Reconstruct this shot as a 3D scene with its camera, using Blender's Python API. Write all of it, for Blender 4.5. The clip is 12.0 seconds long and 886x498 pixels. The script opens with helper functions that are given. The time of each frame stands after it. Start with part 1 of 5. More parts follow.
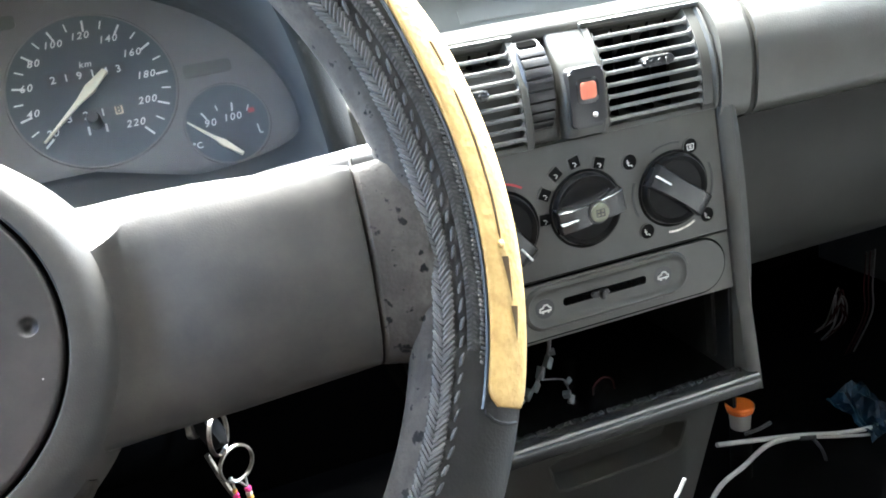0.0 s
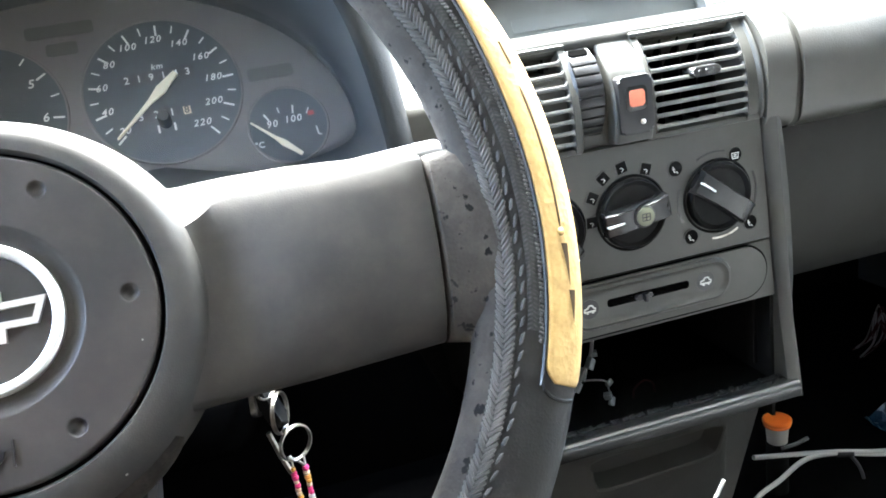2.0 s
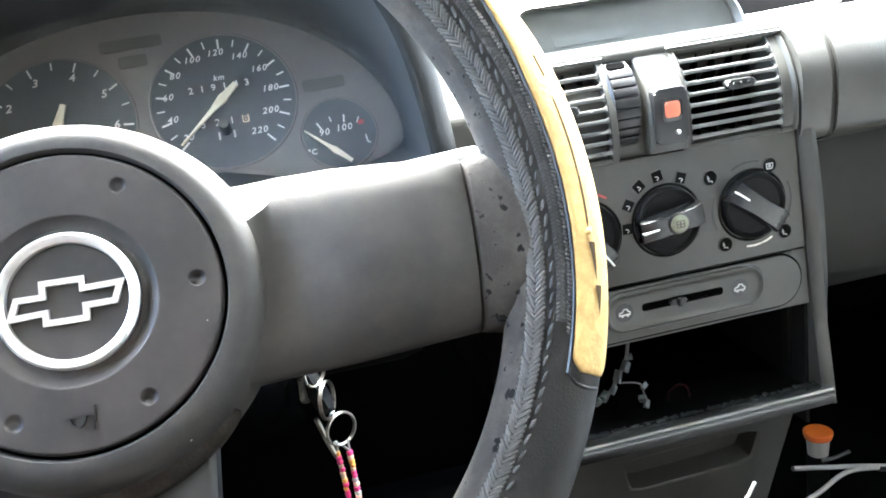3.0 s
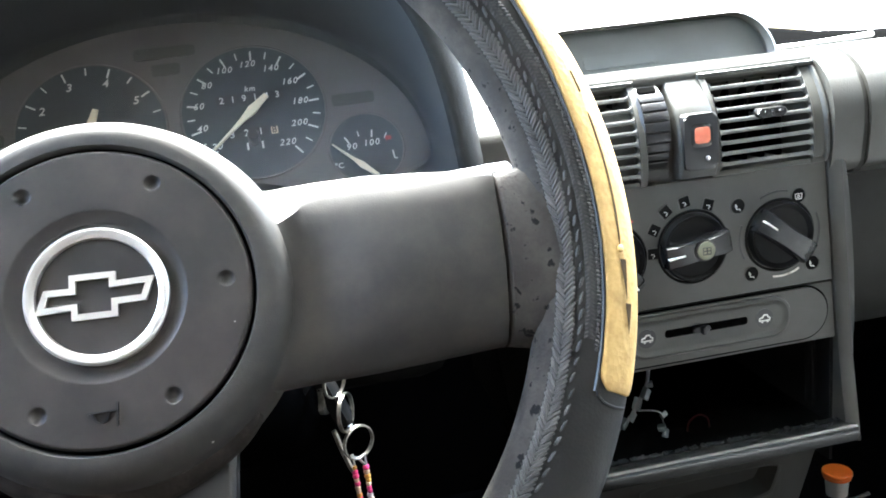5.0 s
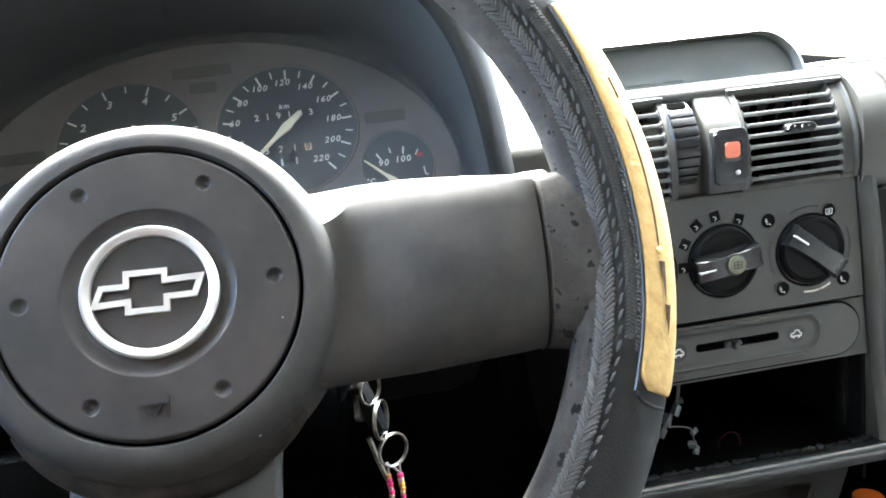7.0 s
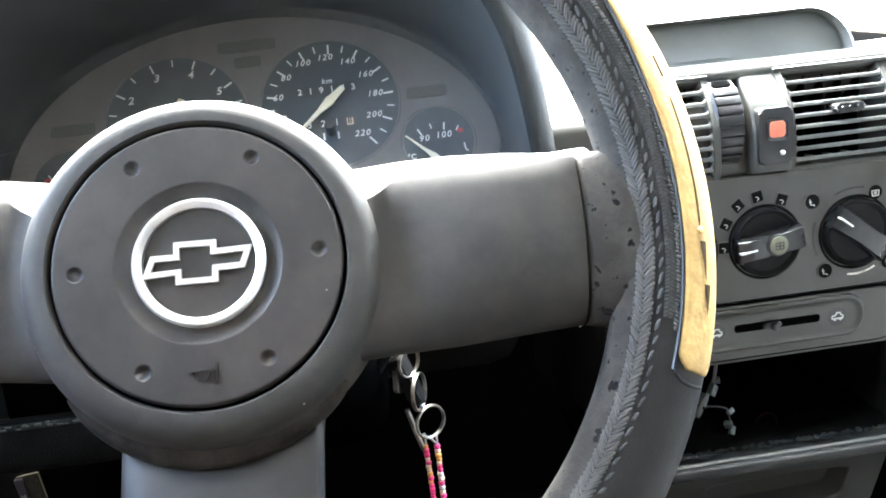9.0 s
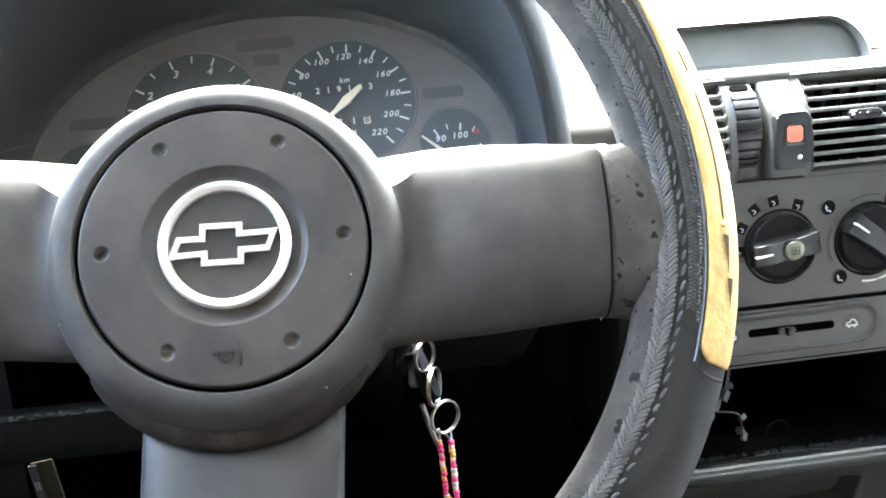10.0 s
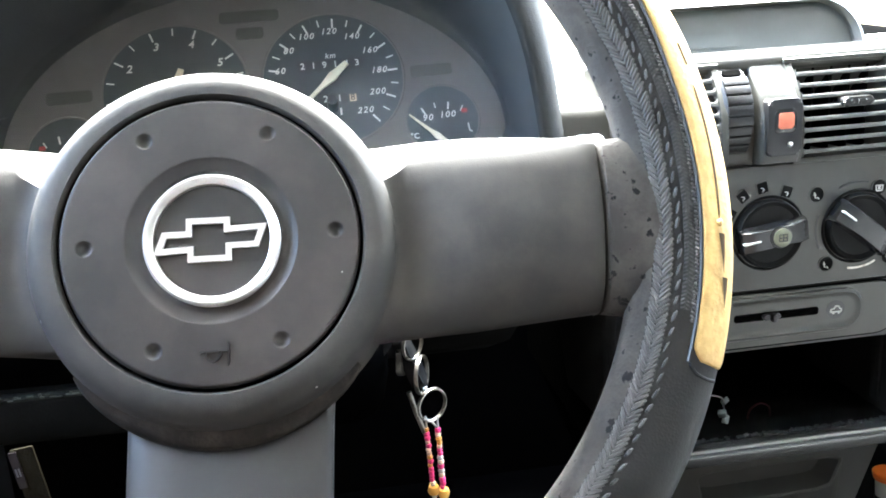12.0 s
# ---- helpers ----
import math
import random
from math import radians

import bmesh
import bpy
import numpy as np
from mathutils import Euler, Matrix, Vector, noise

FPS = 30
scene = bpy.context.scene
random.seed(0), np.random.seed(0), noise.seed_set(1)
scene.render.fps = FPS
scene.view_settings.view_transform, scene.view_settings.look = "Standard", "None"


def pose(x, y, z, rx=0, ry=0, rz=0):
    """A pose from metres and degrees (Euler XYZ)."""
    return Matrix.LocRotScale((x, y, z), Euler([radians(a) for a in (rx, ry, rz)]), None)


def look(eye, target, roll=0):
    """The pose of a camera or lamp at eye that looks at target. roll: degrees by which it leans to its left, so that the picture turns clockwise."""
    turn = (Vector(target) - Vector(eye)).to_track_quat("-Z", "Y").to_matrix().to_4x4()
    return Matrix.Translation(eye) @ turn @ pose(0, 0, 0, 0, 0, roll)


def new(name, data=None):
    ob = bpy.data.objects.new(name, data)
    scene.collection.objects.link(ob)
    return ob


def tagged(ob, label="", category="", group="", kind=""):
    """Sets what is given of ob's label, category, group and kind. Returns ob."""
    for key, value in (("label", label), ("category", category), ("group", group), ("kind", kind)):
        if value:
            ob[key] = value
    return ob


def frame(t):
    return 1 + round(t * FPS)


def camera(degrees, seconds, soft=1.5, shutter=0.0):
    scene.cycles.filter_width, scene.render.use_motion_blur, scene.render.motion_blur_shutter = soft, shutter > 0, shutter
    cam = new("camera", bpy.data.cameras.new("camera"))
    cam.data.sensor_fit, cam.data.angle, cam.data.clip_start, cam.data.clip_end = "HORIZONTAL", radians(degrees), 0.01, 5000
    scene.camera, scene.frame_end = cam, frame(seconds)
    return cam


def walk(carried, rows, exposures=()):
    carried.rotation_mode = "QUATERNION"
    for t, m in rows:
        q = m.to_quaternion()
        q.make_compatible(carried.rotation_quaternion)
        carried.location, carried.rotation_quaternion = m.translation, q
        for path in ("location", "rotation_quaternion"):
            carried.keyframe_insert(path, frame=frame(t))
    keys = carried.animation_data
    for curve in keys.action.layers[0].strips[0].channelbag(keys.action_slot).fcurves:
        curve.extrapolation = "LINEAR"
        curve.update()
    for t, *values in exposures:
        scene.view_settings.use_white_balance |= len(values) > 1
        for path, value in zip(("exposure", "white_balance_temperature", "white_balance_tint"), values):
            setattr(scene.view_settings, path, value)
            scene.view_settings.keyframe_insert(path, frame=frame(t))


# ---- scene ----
# ---- camera and its walk: metres, x to the car's right, y to its nose, z up, the steering wheel's hub at the origin ----
cam = camera(57.12, 12.0, soft=1.75)
# seconds, place, yaw, pitch, roll
PATH = [
    (0.0, 0.0991, -0.2488, 0.0800, -16.37, -18.75, -8.57),
    (0.5, 0.0983, -0.2621, 0.0751, -15.83, -17.26, -8.22),
    (1.0, 0.0861, -0.2587, 0.0706, -15.65, -18.02, -6.93),
    (1.5, 0.0794, -0.2766, 0.0746, -14.34, -16.78, -6.59),
    (2.0, 0.0804, -0.2656, 0.0764, -14.30, -17.20, -7.82),
    (2.5, 0.0712, -0.2712, 0.0665, -13.49, -15.98, -6.29),
    (3.0, 0.0774, -0.2922, 0.0774, -10.98, -15.89, -7.84),
    (3.2, 0.0686, -0.2907, 0.0755, -12.28, -14.53, -6.60),
    (4.8, 0.0654, -0.2880, 0.0686, -11.35, -13.78, -5.10),
    (5.0, 0.0710, -0.2904, 0.0719, -10.16, -13.93, -5.79),
    (5.5, 0.0715, -0.2961, 0.0738, -9.95, -12.83, -6.56),
    (6.0, 0.0636, -0.2886, 0.0680, -10.50, -12.06, -5.30),
    (6.5, 0.0568, -0.2910, 0.0658, -10.68, -12.31, -5.49),
    (7.0, 0.0590, -0.2966, 0.0627, -9.17, -11.62, -5.80),
    (8.8, 0.0495, -0.3033, 0.0610, -7.62, -12.43, -5.04),
    (9.0, 0.0566, -0.3005, 0.0643, -6.39, -13.13, -5.44),
    (9.5, 0.0529, -0.2994, 0.0588, -6.53, -12.48, -4.32),
    (10.0, 0.0476, -0.3025, 0.0554, -6.23, -12.15, -4.36),
    (10.5, 0.0497, -0.3040, 0.0624, -5.48, -13.25, -5.07),
    (11.0, 0.0511, -0.2900, 0.0575, -5.38, -12.89, -5.29),
    (11.5, 0.0430, -0.2929, 0.0603, -6.37, -13.71, -3.05),
    (12.0, 0.0442, -0.2930, 0.0664, -7.58, -14.77, -3.43),
]


def eye_pose(x, y, z, yaw, pitch, roll):
    """A camera at x, y, z that first looks to the car's nose, then turns by yaw, pitch and roll."""
    return pose(x, y, z, 0, 0, yaw) @ pose(0, 0, 0, 90 + pitch) @ pose(0, 0, 0, 0, 0, roll)


walk(cam, [(t, eye_pose(*row)) for t, *row in PATH], exposures=[(t, stops, 6050, 4) for t, stops in ((0.0, 5.55), (0.5, 5.60), (1.0, 5.80), (1.5, 5.65), (2.0, 5.60), (2.5, 5.45), (3.0, 5.80), (5.0, 5.27), (5.5, 5.22), (6.0, 5.12), (6.5, 5.37), (7.0, 5.27), (9.0, 5.62), (9.5, 5.57), (10.0, 5.82), (10.5, 5.87), (11.0, 5.77), (11.5, 5.72), (12.0, 5.67))])

# ---- world, sun ----
world = bpy.data.worlds.new("sky")
scene.world = world
world.use_nodes = True
wn = world.node_tree.nodes
wn.clear()
sky = wn.new("ShaderNodeTexSky")
sky.sky_type = "NISHITA"
sky.sun_disc = False
sky.sun_elevation, sky.sun_rotation = radians(57.7), radians(4)
sky.air_density, sky.dust_density = 1.0, 4.0
sky_bg = wn.new("ShaderNodeBackground")
sky_bg.inputs["Strength"].default_value = 0.15
sky_out = wn.new("ShaderNodeOutputWorld")
world.node_tree.links.new(sky.outputs[0], sky_bg.inputs[0])
world.node_tree.links.new(sky_bg.outputs[0], sky_out.inputs[0])
sun_data = bpy.data.lights.new("sun", "SUN")
sun_data.energy, sun_data.angle, sun_data.color = 5.0, radians(58), (1.0, 0.96, 0.9)
sun = new("sun", sun_data)
sun.matrix_world = look((0.4, 6.0, 9.5), (0, 0, 0))

# ---- materials ----
def material(name, color, rough=0.5, metal=0.0, grain=0.0, grain_size=900.0, spots=0.0, spot_color=None, spot_size=40.0, spec=0.5, specks=0.0):
    """A painted or moulded surface: base colour with soft uneven wear at a large scale and a fine moulded grain in relief."""
    m = bpy.data.materials.new(name)
    m.use_nodes = True
    nt, b = m.node_tree, m.node_tree.nodes["Principled BSDF"]
    b.inputs["Base Color"].default_value = (*color, 1)
    b.inputs["Roughness"].default_value = rough
    b.inputs["Metallic"].default_value = metal
    b.inputs["Specular IOR Level"].default_value = spec
    co = nt.nodes.new("ShaderNodeTexCoord")
    if spots:
        n = nt.nodes.new("ShaderNodeTexNoise")
        n.inputs["Scale"].default_value, n.inputs["Detail"].default_value, n.inputs["Roughness"].default_value = spot_size, 6, 0.65
        r = nt.nodes.new("ShaderNodeValToRGB")
        r.color_ramp.elements[0].position, r.color_ramp.elements[1].position = 0.42, 0.72
        mix = nt.nodes.new("ShaderNodeMix")
        mix.data_type = "RGBA"
        mul = nt.nodes.new("ShaderNodeMath")
        mul.operation = "MULTIPLY"
        mul.inputs[1].default_value = spots
        nt.links.new(co.outputs["Object"], n.inputs["Vector"])
        nt.links.new(n.outputs["Fac"], r.inputs["Fac"])
        nt.links.new(r.outputs["Color"], mul.inputs[0])
        nt.links.new(mul.outputs[0], mix.inputs["Factor"])
        mix.inputs["A"].default_value = (*color, 1)
        mix.inputs["B"].default_value = (*(spot_color or [min(1, c * 1.8 + 0.01) for c in color]), 1)
        nt.links.new(mix.outputs["Result"], b.inputs["Base Color"])
        n2 = nt.nodes.new("ShaderNodeMapRange")
        n2.inputs["To Min"].default_value, n2.inputs["To Max"].default_value = max(0.05, rough - 0.1), min(1, rough + 0.1)
        nt.links.new(n.outputs["Fac"], n2.inputs["Value"])
        nt.links.new(n2.outputs["Result"], b.inputs["Roughness"])
    if specks:
        d = nt.nodes.new("ShaderNodeTexVoronoi")
        d.inputs["Scale"].default_value = 70
        near = nt.nodes.new("ShaderNodeMath")
        near.operation, near.inputs[1].default_value = "LESS_THAN", 0.045
        pick = nt.nodes.new("ShaderNodeMath")
        pick.operation, pick.inputs[1].default_value = "LESS_THAN", specks
        both = nt.nodes.new("ShaderNodeMath")
        both.operation = "MULTIPLY"
        dust = nt.nodes.new("ShaderNodeMix")
        dust.data_type = "RGBA"
        dust.inputs["B"].default_value = (0.4, 0.4, 0.38, 1)
        nt.links.new(co.outputs["Object"], d.inputs["Vector"])
        nt.links.new(d.outputs["Distance"], near.inputs[0])
        nt.links.new(d.outputs["Color"], pick.inputs[0])
        nt.links.new(near.outputs[0], both.inputs[0])
        nt.links.new(pick.outputs[0], both.inputs[1])
        nt.links.new(both.outputs[0], dust.inputs["Factor"])
        nt.links.new(b.inputs["Base Color"].links[0].from_socket, dust.inputs["A"])
        nt.links.new(dust.outputs["Result"], b.inputs["Base Color"])
    if grain:
        v = nt.nodes.new("ShaderNodeTexVoronoi")
        v.inputs["Scale"].default_value = grain_size
        bump = nt.nodes.new("ShaderNodeBump")
        bump.inputs["Strength"].default_value, bump.inputs["Distance"].default_value = grain, 0.0004
        nt.links.new(co.outputs["Object"], v.inputs["Vector"])
        nt.links.new(v.outputs["Distance"], bump.inputs["Height"])
        nt.links.new(bump.outputs["Normal"], b.inputs["Normal"])
    return m


M_WHEEL = material("wheel_plastic", (0.0435, 0.0427, 0.0415), 0.58, grain=0.07, grain_size=1500, spec=0.24, spots=0.55, spot_size=60, spot_color=(0.078, 0.072, 0.065), specks=0.35)
M_DISC = material("horn_pad_plastic", (0.025, 0.0243, 0.0243), 0.40, grain=0.04, grain_size=1500, spec=0.42, spots=0.8, spot_size=17, spot_color=(0.066, 0.056, 0.052), specks=0.3)
M_DASH = material("dash_plastic", (0.050, 0.049, 0.043), 0.42, grain=0.2, grain_size=1100, spots=0.25, spot_size=30)
M_LIP = material("lip_plastic", (0.019, 0.0192, 0.0188), 0.2, grain=0.05, grain_size=1300, spec=1.0)
M_FACE = material("lower_face_plastic", (0.027, 0.0268, 0.0240), 0.65, spec=0.3, grain=0.25, grain_size=900, spots=0.25, spot_size=30)
M_PANEL = material("panel_plastic", (0.042, 0.0420, 0.0370), 0.47, grain=0.15, grain_size=1300, spots=0.25, spot_size=35)
# panel plastic made paler: the blades' highlights are put into the colour
M_BLADE = material("highlit_blade_plastic", (0.11, 0.11, 0.106), 0.3, spots=0.3, spot_size=40)
M_BLACK = material("black_plastic", (0.012, 0.012, 0.013), 0.35, spots=0.3, spot_size=60)
# near-black for holes, deep walls and shroud; shade put into the colour
M_HOLE_SHADE = material("hole_and_shade_black", (0.002, 0.002, 0.002), 0.9, spots=0.2, spot_color=(0.003, 0.003, 0.003), spec=0.0)
M_DULL = material("dull_black_and_shaded_plastic", (0.006, 0.006, 0.006), 0.85, grain=0.3, spots=0.3, spec=0.08)
M_WINDOW = material("dark_warning_window", (0.05, 0.046, 0.04), 0.6)
M_GLOSS = material("gloss_knob_plastic", (0.019, 0.019, 0.019), 0.24, spots=0.3, spot_size=50)
M_KNOB = material("knob_plastic", (0.006, 0.006, 0.006), 0.55, spots=0.3, spot_size=60, spec=0.12)
M_SCUFFS = material("pale_scuffs", (0.060, 0.065, 0.055), 0.7)
M_WHITE = material("white_print", (0.75, 0.75, 0.72), 0.6)
M_CREAM = material("cream_needle", (0.78, 0.72, 0.54), 0.5)
M_DIAL = material("dial_face", (0.032, 0.040, 0.046), 0.7, spots=0.3, spot_size=40)
M_DRUM = material("counter_drums", (0.022, 0.024, 0.027), 0.6, spots=0.3, spot_size=200)
M_CLUSTER = material("cluster_mask", (0.108, 0.102, 0.094), 0.8, spots=0.3, spot_size=20)
M_YELLOW = material("yellow_insert", (0.60, 0.415, 0.16), 0.62, grain=0.5, grain_size=420, spec=0.3, spots=0.9, spot_color=(0.43, 0.28, 0.10), spot_size=170)
M_PIT_SHADE = material("sign_pit_shade", (0.004, 0.004, 0.004), 0.8, spots=0.3, spot_size=80, spec=0.08)
M_NOTCH_SHADE = material("insert_hollow_shade", (0.10, 0.06, 0.02), 0.7)
M_PRINT = material("worn_grey_print", (0.55, 0.55, 0.53), 0.6, spots=0.5, spot_size=400, spot_color=(0.45, 0.45, 0.44))
M_CHROME = material("chrome", (0.78, 0.77, 0.75), 0.34, metal=0.8, spots=0.3, spot_size=90, spot_color=(0.6, 0.6, 0.6))
M_STEEL = material("steel", (0.42, 0.40, 0.36), 0.3, metal=1.0, spots=0.9, spot_size=260, spot_color=(0.10, 0.09, 0.075))
M_ORANGE = material("hazard_orange", (0.62, 0.17, 0.1), 0.35, spots=0.3, spot_size=150)
M_ORANGE2 = material("orange_plastic", (0.85, 0.18, 0.02), 0.4)
M_RED = material("red_print", (0.35, 0.03, 0.035), 0.5)
M_PINK = material("pink_bead", (0.8, 0.06, 0.25), 0.35)
M_AMBER = material("amber_bead", (0.75, 0.4, 0.08), 0.35)
M_SAND = material("sand_bead", (0.75, 0.6, 0.42), 0.4)
M_CARPET = material("cabin_carpet", (0.0032, 0.0032, 0.0034), 0.95, grain=0.8, grain_size=700, spots=0.3, spot_color=(0.006, 0.006, 0.006), spec=0.0)
M_SEAT = material("seat_cloth", (0.05, 0.052, 0.055), 0.9, grain=0.7, grain_size=800, spots=0.3)
M_LINER = material("roof_lining", (0.75, 0.74, 0.72), 0.95, grain=0.4, grain_size=600, spots=0.2)
M_DOOR = material("door_trim", (0.035, 0.034, 0.034), 0.7, grain=0.5, grain_size=800, spots=0.3)
M_WIRE = material("white_cable", (0.52, 0.52, 0.50), 0.4)
M_WIRE_R = material("dull_red_cable", (0.016, 0.0024, 0.003), 0.8, spec=0.05)
M_WIRE_P = material("dull_pale_cable", (0.045, 0.043, 0.043), 0.6)
M_WIRE_D = material("grey_cable", (0.1, 0.1, 0.11), 0.5)
M_CLEAR = material("cloudy_clear_plastic", (0.11, 0.125, 0.13), 0.12, spots=0.4, spot_size=150)
M_BLUE = material("blue_film", (0.004, 0.022, 0.045), 0.3, spec=0.25, spots=0.8, spot_size=60, spot_color=(0.002, 0.008, 0.015))
M_GROUND = material("pale_concrete_ground", (0.35, 0.34, 0.32), 0.9, spots=0.4, spot_size=2)
M_SCREEN = material("display_window", (0.040, 0.046, 0.046), 0.35, spots=0.3, spot_size=25, spec=0.5)
M_BACKCLOTH = material("warm_bounce_brown", (0.05, 0.036, 0.03), 0.95, grain=0.6, grain_size=700, spots=0.3)
M_HOOD = material("hood_lining", (0.050, 0.051, 0.051), 0.8, grain=0.3, spots=0.25, spot_size=12)
M_SHELL = material("hood_shell", (0.023, 0.0235, 0.0235), 0.8, grain=0.3, grain_size=900, spots=0.25, spot_size=20, spec=0.12)
# knee panel plastic with the shade below the column put into the colour
M_KNEE = material("shaded_knee_plastic", (0.0036, 0.0036, 0.0033), 0.8, grain=0.3, grain_size=900, spots=0.3, spec=0.06)
M_BODY = material("car_paint", (0.5, 0.5, 0.5), 0.3)


def dusty_lens():
    """Clear plastic cover; a thin uneven pale film stands in for glare haze."""
    m = bpy.data.materials.new("hazy_clear_plastic")
    m.use_nodes = True
    nt = m.node_tree
    nt.nodes.clear()
    out, mix = nt.nodes.new("ShaderNodeOutputMaterial"), nt.nodes.new("ShaderNodeMixShader")
    clear, film = nt.nodes.new("ShaderNodeBsdfTransparent"), nt.nodes.new("ShaderNodeBsdfDiffuse")
    film.inputs["Color"].default_value = (0.6, 0.6, 0.58, 1)
    co, n, r = nt.nodes.new("ShaderNodeTexCoord"), nt.nodes.new("ShaderNodeTexNoise"), nt.nodes.new("ShaderNodeMapRange")
    n.inputs["Scale"].default_value, n.inputs["Detail"].default_value = 14, 6
    r.inputs["From Min"].default_value, r.inputs["From Max"].default_value = 0.3, 0.7
    r.inputs["To Min"].default_value, r.inputs["To Max"].default_value = 0.025, 0.070
    nt.links.new(co.outputs["Object"], n.inputs["Vector"])
    nt.links.new(n.outputs["Fac"], r.inputs["Value"])
    nt.links.new(r.outputs["Result"], mix.inputs[0])
    nt.links.new(clear.outputs[0], mix.inputs[1])
    nt.links.new(film.outputs[0], mix.inputs[2])
    nt.links.new(mix.outputs[0], out.inputs[0])
    return m


def glass(name, ior=1.35, tint=(0.94, 0.97, 0.95, 1)):
    m = bpy.data.materials.new(name)
    m.use_nodes = True
    nt = m.node_tree
    nt.nodes.clear()
    out, mix = nt.nodes.new("ShaderNodeOutputMaterial"), nt.nodes.new("ShaderNodeMixShader")
    clear, gloss, fr = nt.nodes.new("ShaderNodeBsdfTransparent"), nt.nodes.new("ShaderNodeBsdfGlossy"), nt.nodes.new("ShaderNodeFresnel")
    gloss.inputs["Roughness"].default_value = 0.02
    clear.inputs["Color"].default_value = tint
    fr.inputs["IOR"].default_value = ior
    nt.links.new(fr.outputs[0], mix.inputs[0])
    nt.links.new(clear.outputs[0], mix.inputs[1])
    nt.links.new(gloss.outputs[0], mix.inputs[2])
    nt.links.new(mix.outputs[0], out.inputs[0])
    return m


M_GLASS = glass("window_glass")


# ---- mesh helpers ----
def axes(o, u, v, w):
    """The pose whose x, y, z axes are u, v, w at the place o."""
    m = Matrix((u, v, w)).transposed().to_4x4()
    m.translation = o
    return m


def smooth(bm, angle=35):
    for f in bm.faces:
        f.smooth = True
    for e in bm.edges:
        if len(e.link_faces) == 2 and e.calc_face_angle(0) > radians(angle):
            e.smooth = False


def part(name, bm, mat, parent, label="", flat=False, angle=35):
    """Links a bmesh as one mesh object under a thing or part."""
    bmesh.ops.recalc_face_normals(bm, faces=bm.faces)
    if not flat:
        smooth(bm, angle)
    me = bpy.data.meshes.new(name)
    bm.to_mesh(me)
    bm.free()
    for m in mat if isinstance(mat, (list, tuple)) else [mat]:
        me.materials.append(m)
    ob = new(name, me)
    ob.parent = parent
    return tagged(ob, label) if label else ob


def thing(name, m, label, category, group="", kind=""):
    ob = new(name)
    ob.empty_display_size = 0.02
    ob.matrix_world = m
    return tagged(ob, label, category, group, kind)


def solid(name, bm, mat, m, label, category, kind="", group="", flat=False):
    ob = part(name, bm, mat, None, flat=flat)
    ob.matrix_world = m
    return tagged(ob, label, category, group, kind)


def box(x0, x1, y0, y1, z0, z1, bevel=0.0, seg=2, bm=None):
    bm = bm or bmesh.new()
    made = bmesh.ops.create_cube(bm, size=1)["verts"]
    for v in made:
        v.co = Vector(((x0 + x1) / 2 + v.co.x * (x1 - x0), (y0 + y1) / 2 + v.co.y * (y1 - y0), (z0 + z1) / 2 + v.co.z * (z1 - z0)))
    if bevel:
        edges = list({e for v in made for e in v.link_edges})
        bmesh.ops.bevel(bm, geom=edges, offset=bevel, segments=seg, affect="EDGES", profile=0.5)
    return bm


def plate(outline, z0, z1, bevel=0.0, seg=2, bm=None, back=False):
    """A flat outline in x, y made solid from z0 up to z1, with its upper rim rounded."""
    bm = bm or bmesh.new()
    low = [bm.verts.new((x, y, z0)) for x, y in outline]
    top = [bm.verts.new((x, y, z1)) for x, y in outline]
    n = len(outline)
    bm.faces.new(low[::-1])
    face = bm.faces.new(top)
    for i in range(n):
        bm.faces.new((low[i], low[(i + 1) % n], top[(i + 1) % n], top[i]))
    if bevel:
        bmesh.ops.bevel(bm, geom=list(face.edges), offset=bevel, segments=seg, affect="EDGES", profile=0.5)
    return bm


def rounded(x0, x1, y0, y1, r, n=6):
    """The outline of a rectangle with rounded corners; r may be one radius or four (from x0, y0 counter-clockwise)."""
    rs = r if isinstance(r, (list, tuple)) else [r] * 4
    out = []
    for k, (cx, cy, sx, sy) in enumerate(((x0, y0, 1, 1), (x1, y0, -1, 1), (x1, y1, -1, -1), (x0, y1, 1, -1))):
        rr = max(rs[k], 1e-5)
        for i in range(n + 1):
            a = radians(180 + 90 * k + 90 * i / n)
            out.append((cx + sx * rr + rr * math.cos(a), cy + sy * rr + rr * math.sin(a)))
    return out


def circle(r, n=48, cx=0.0, cy=0.0):
    return [(cx + r * math.cos(2 * math.pi * i / n), cy + r * math.sin(2 * math.pi * i / n)) for i in range(n)]


def lathe(profile, n=64, bm=None, a0=0.0, a1=360.0):
    """A profile of (radius, z) turned about the z axis."""
    bm = bm or bmesh.new()
    whole = abs(a1 - a0) >= 360
    rings = []
    for i in range(n if whole else n + 1):
        a = radians(a0 + (a1 - a0) * i / n)
        rings.append([bm.verts.new((r * math.cos(a), r * math.sin(a), z)) for r, z in profile])
    count = len(rings)
    for i in range(count if whole else count - 1):
        p, q = rings[i], rings[(i + 1) % count]
        for j in range(len(profile) - 1):
            bm.faces.new((p[j], q[j], q[j + 1], p[j + 1]))
    bmesh.ops.remove_doubles(bm, verts=bm.verts, dist=1e-6)
    return bm


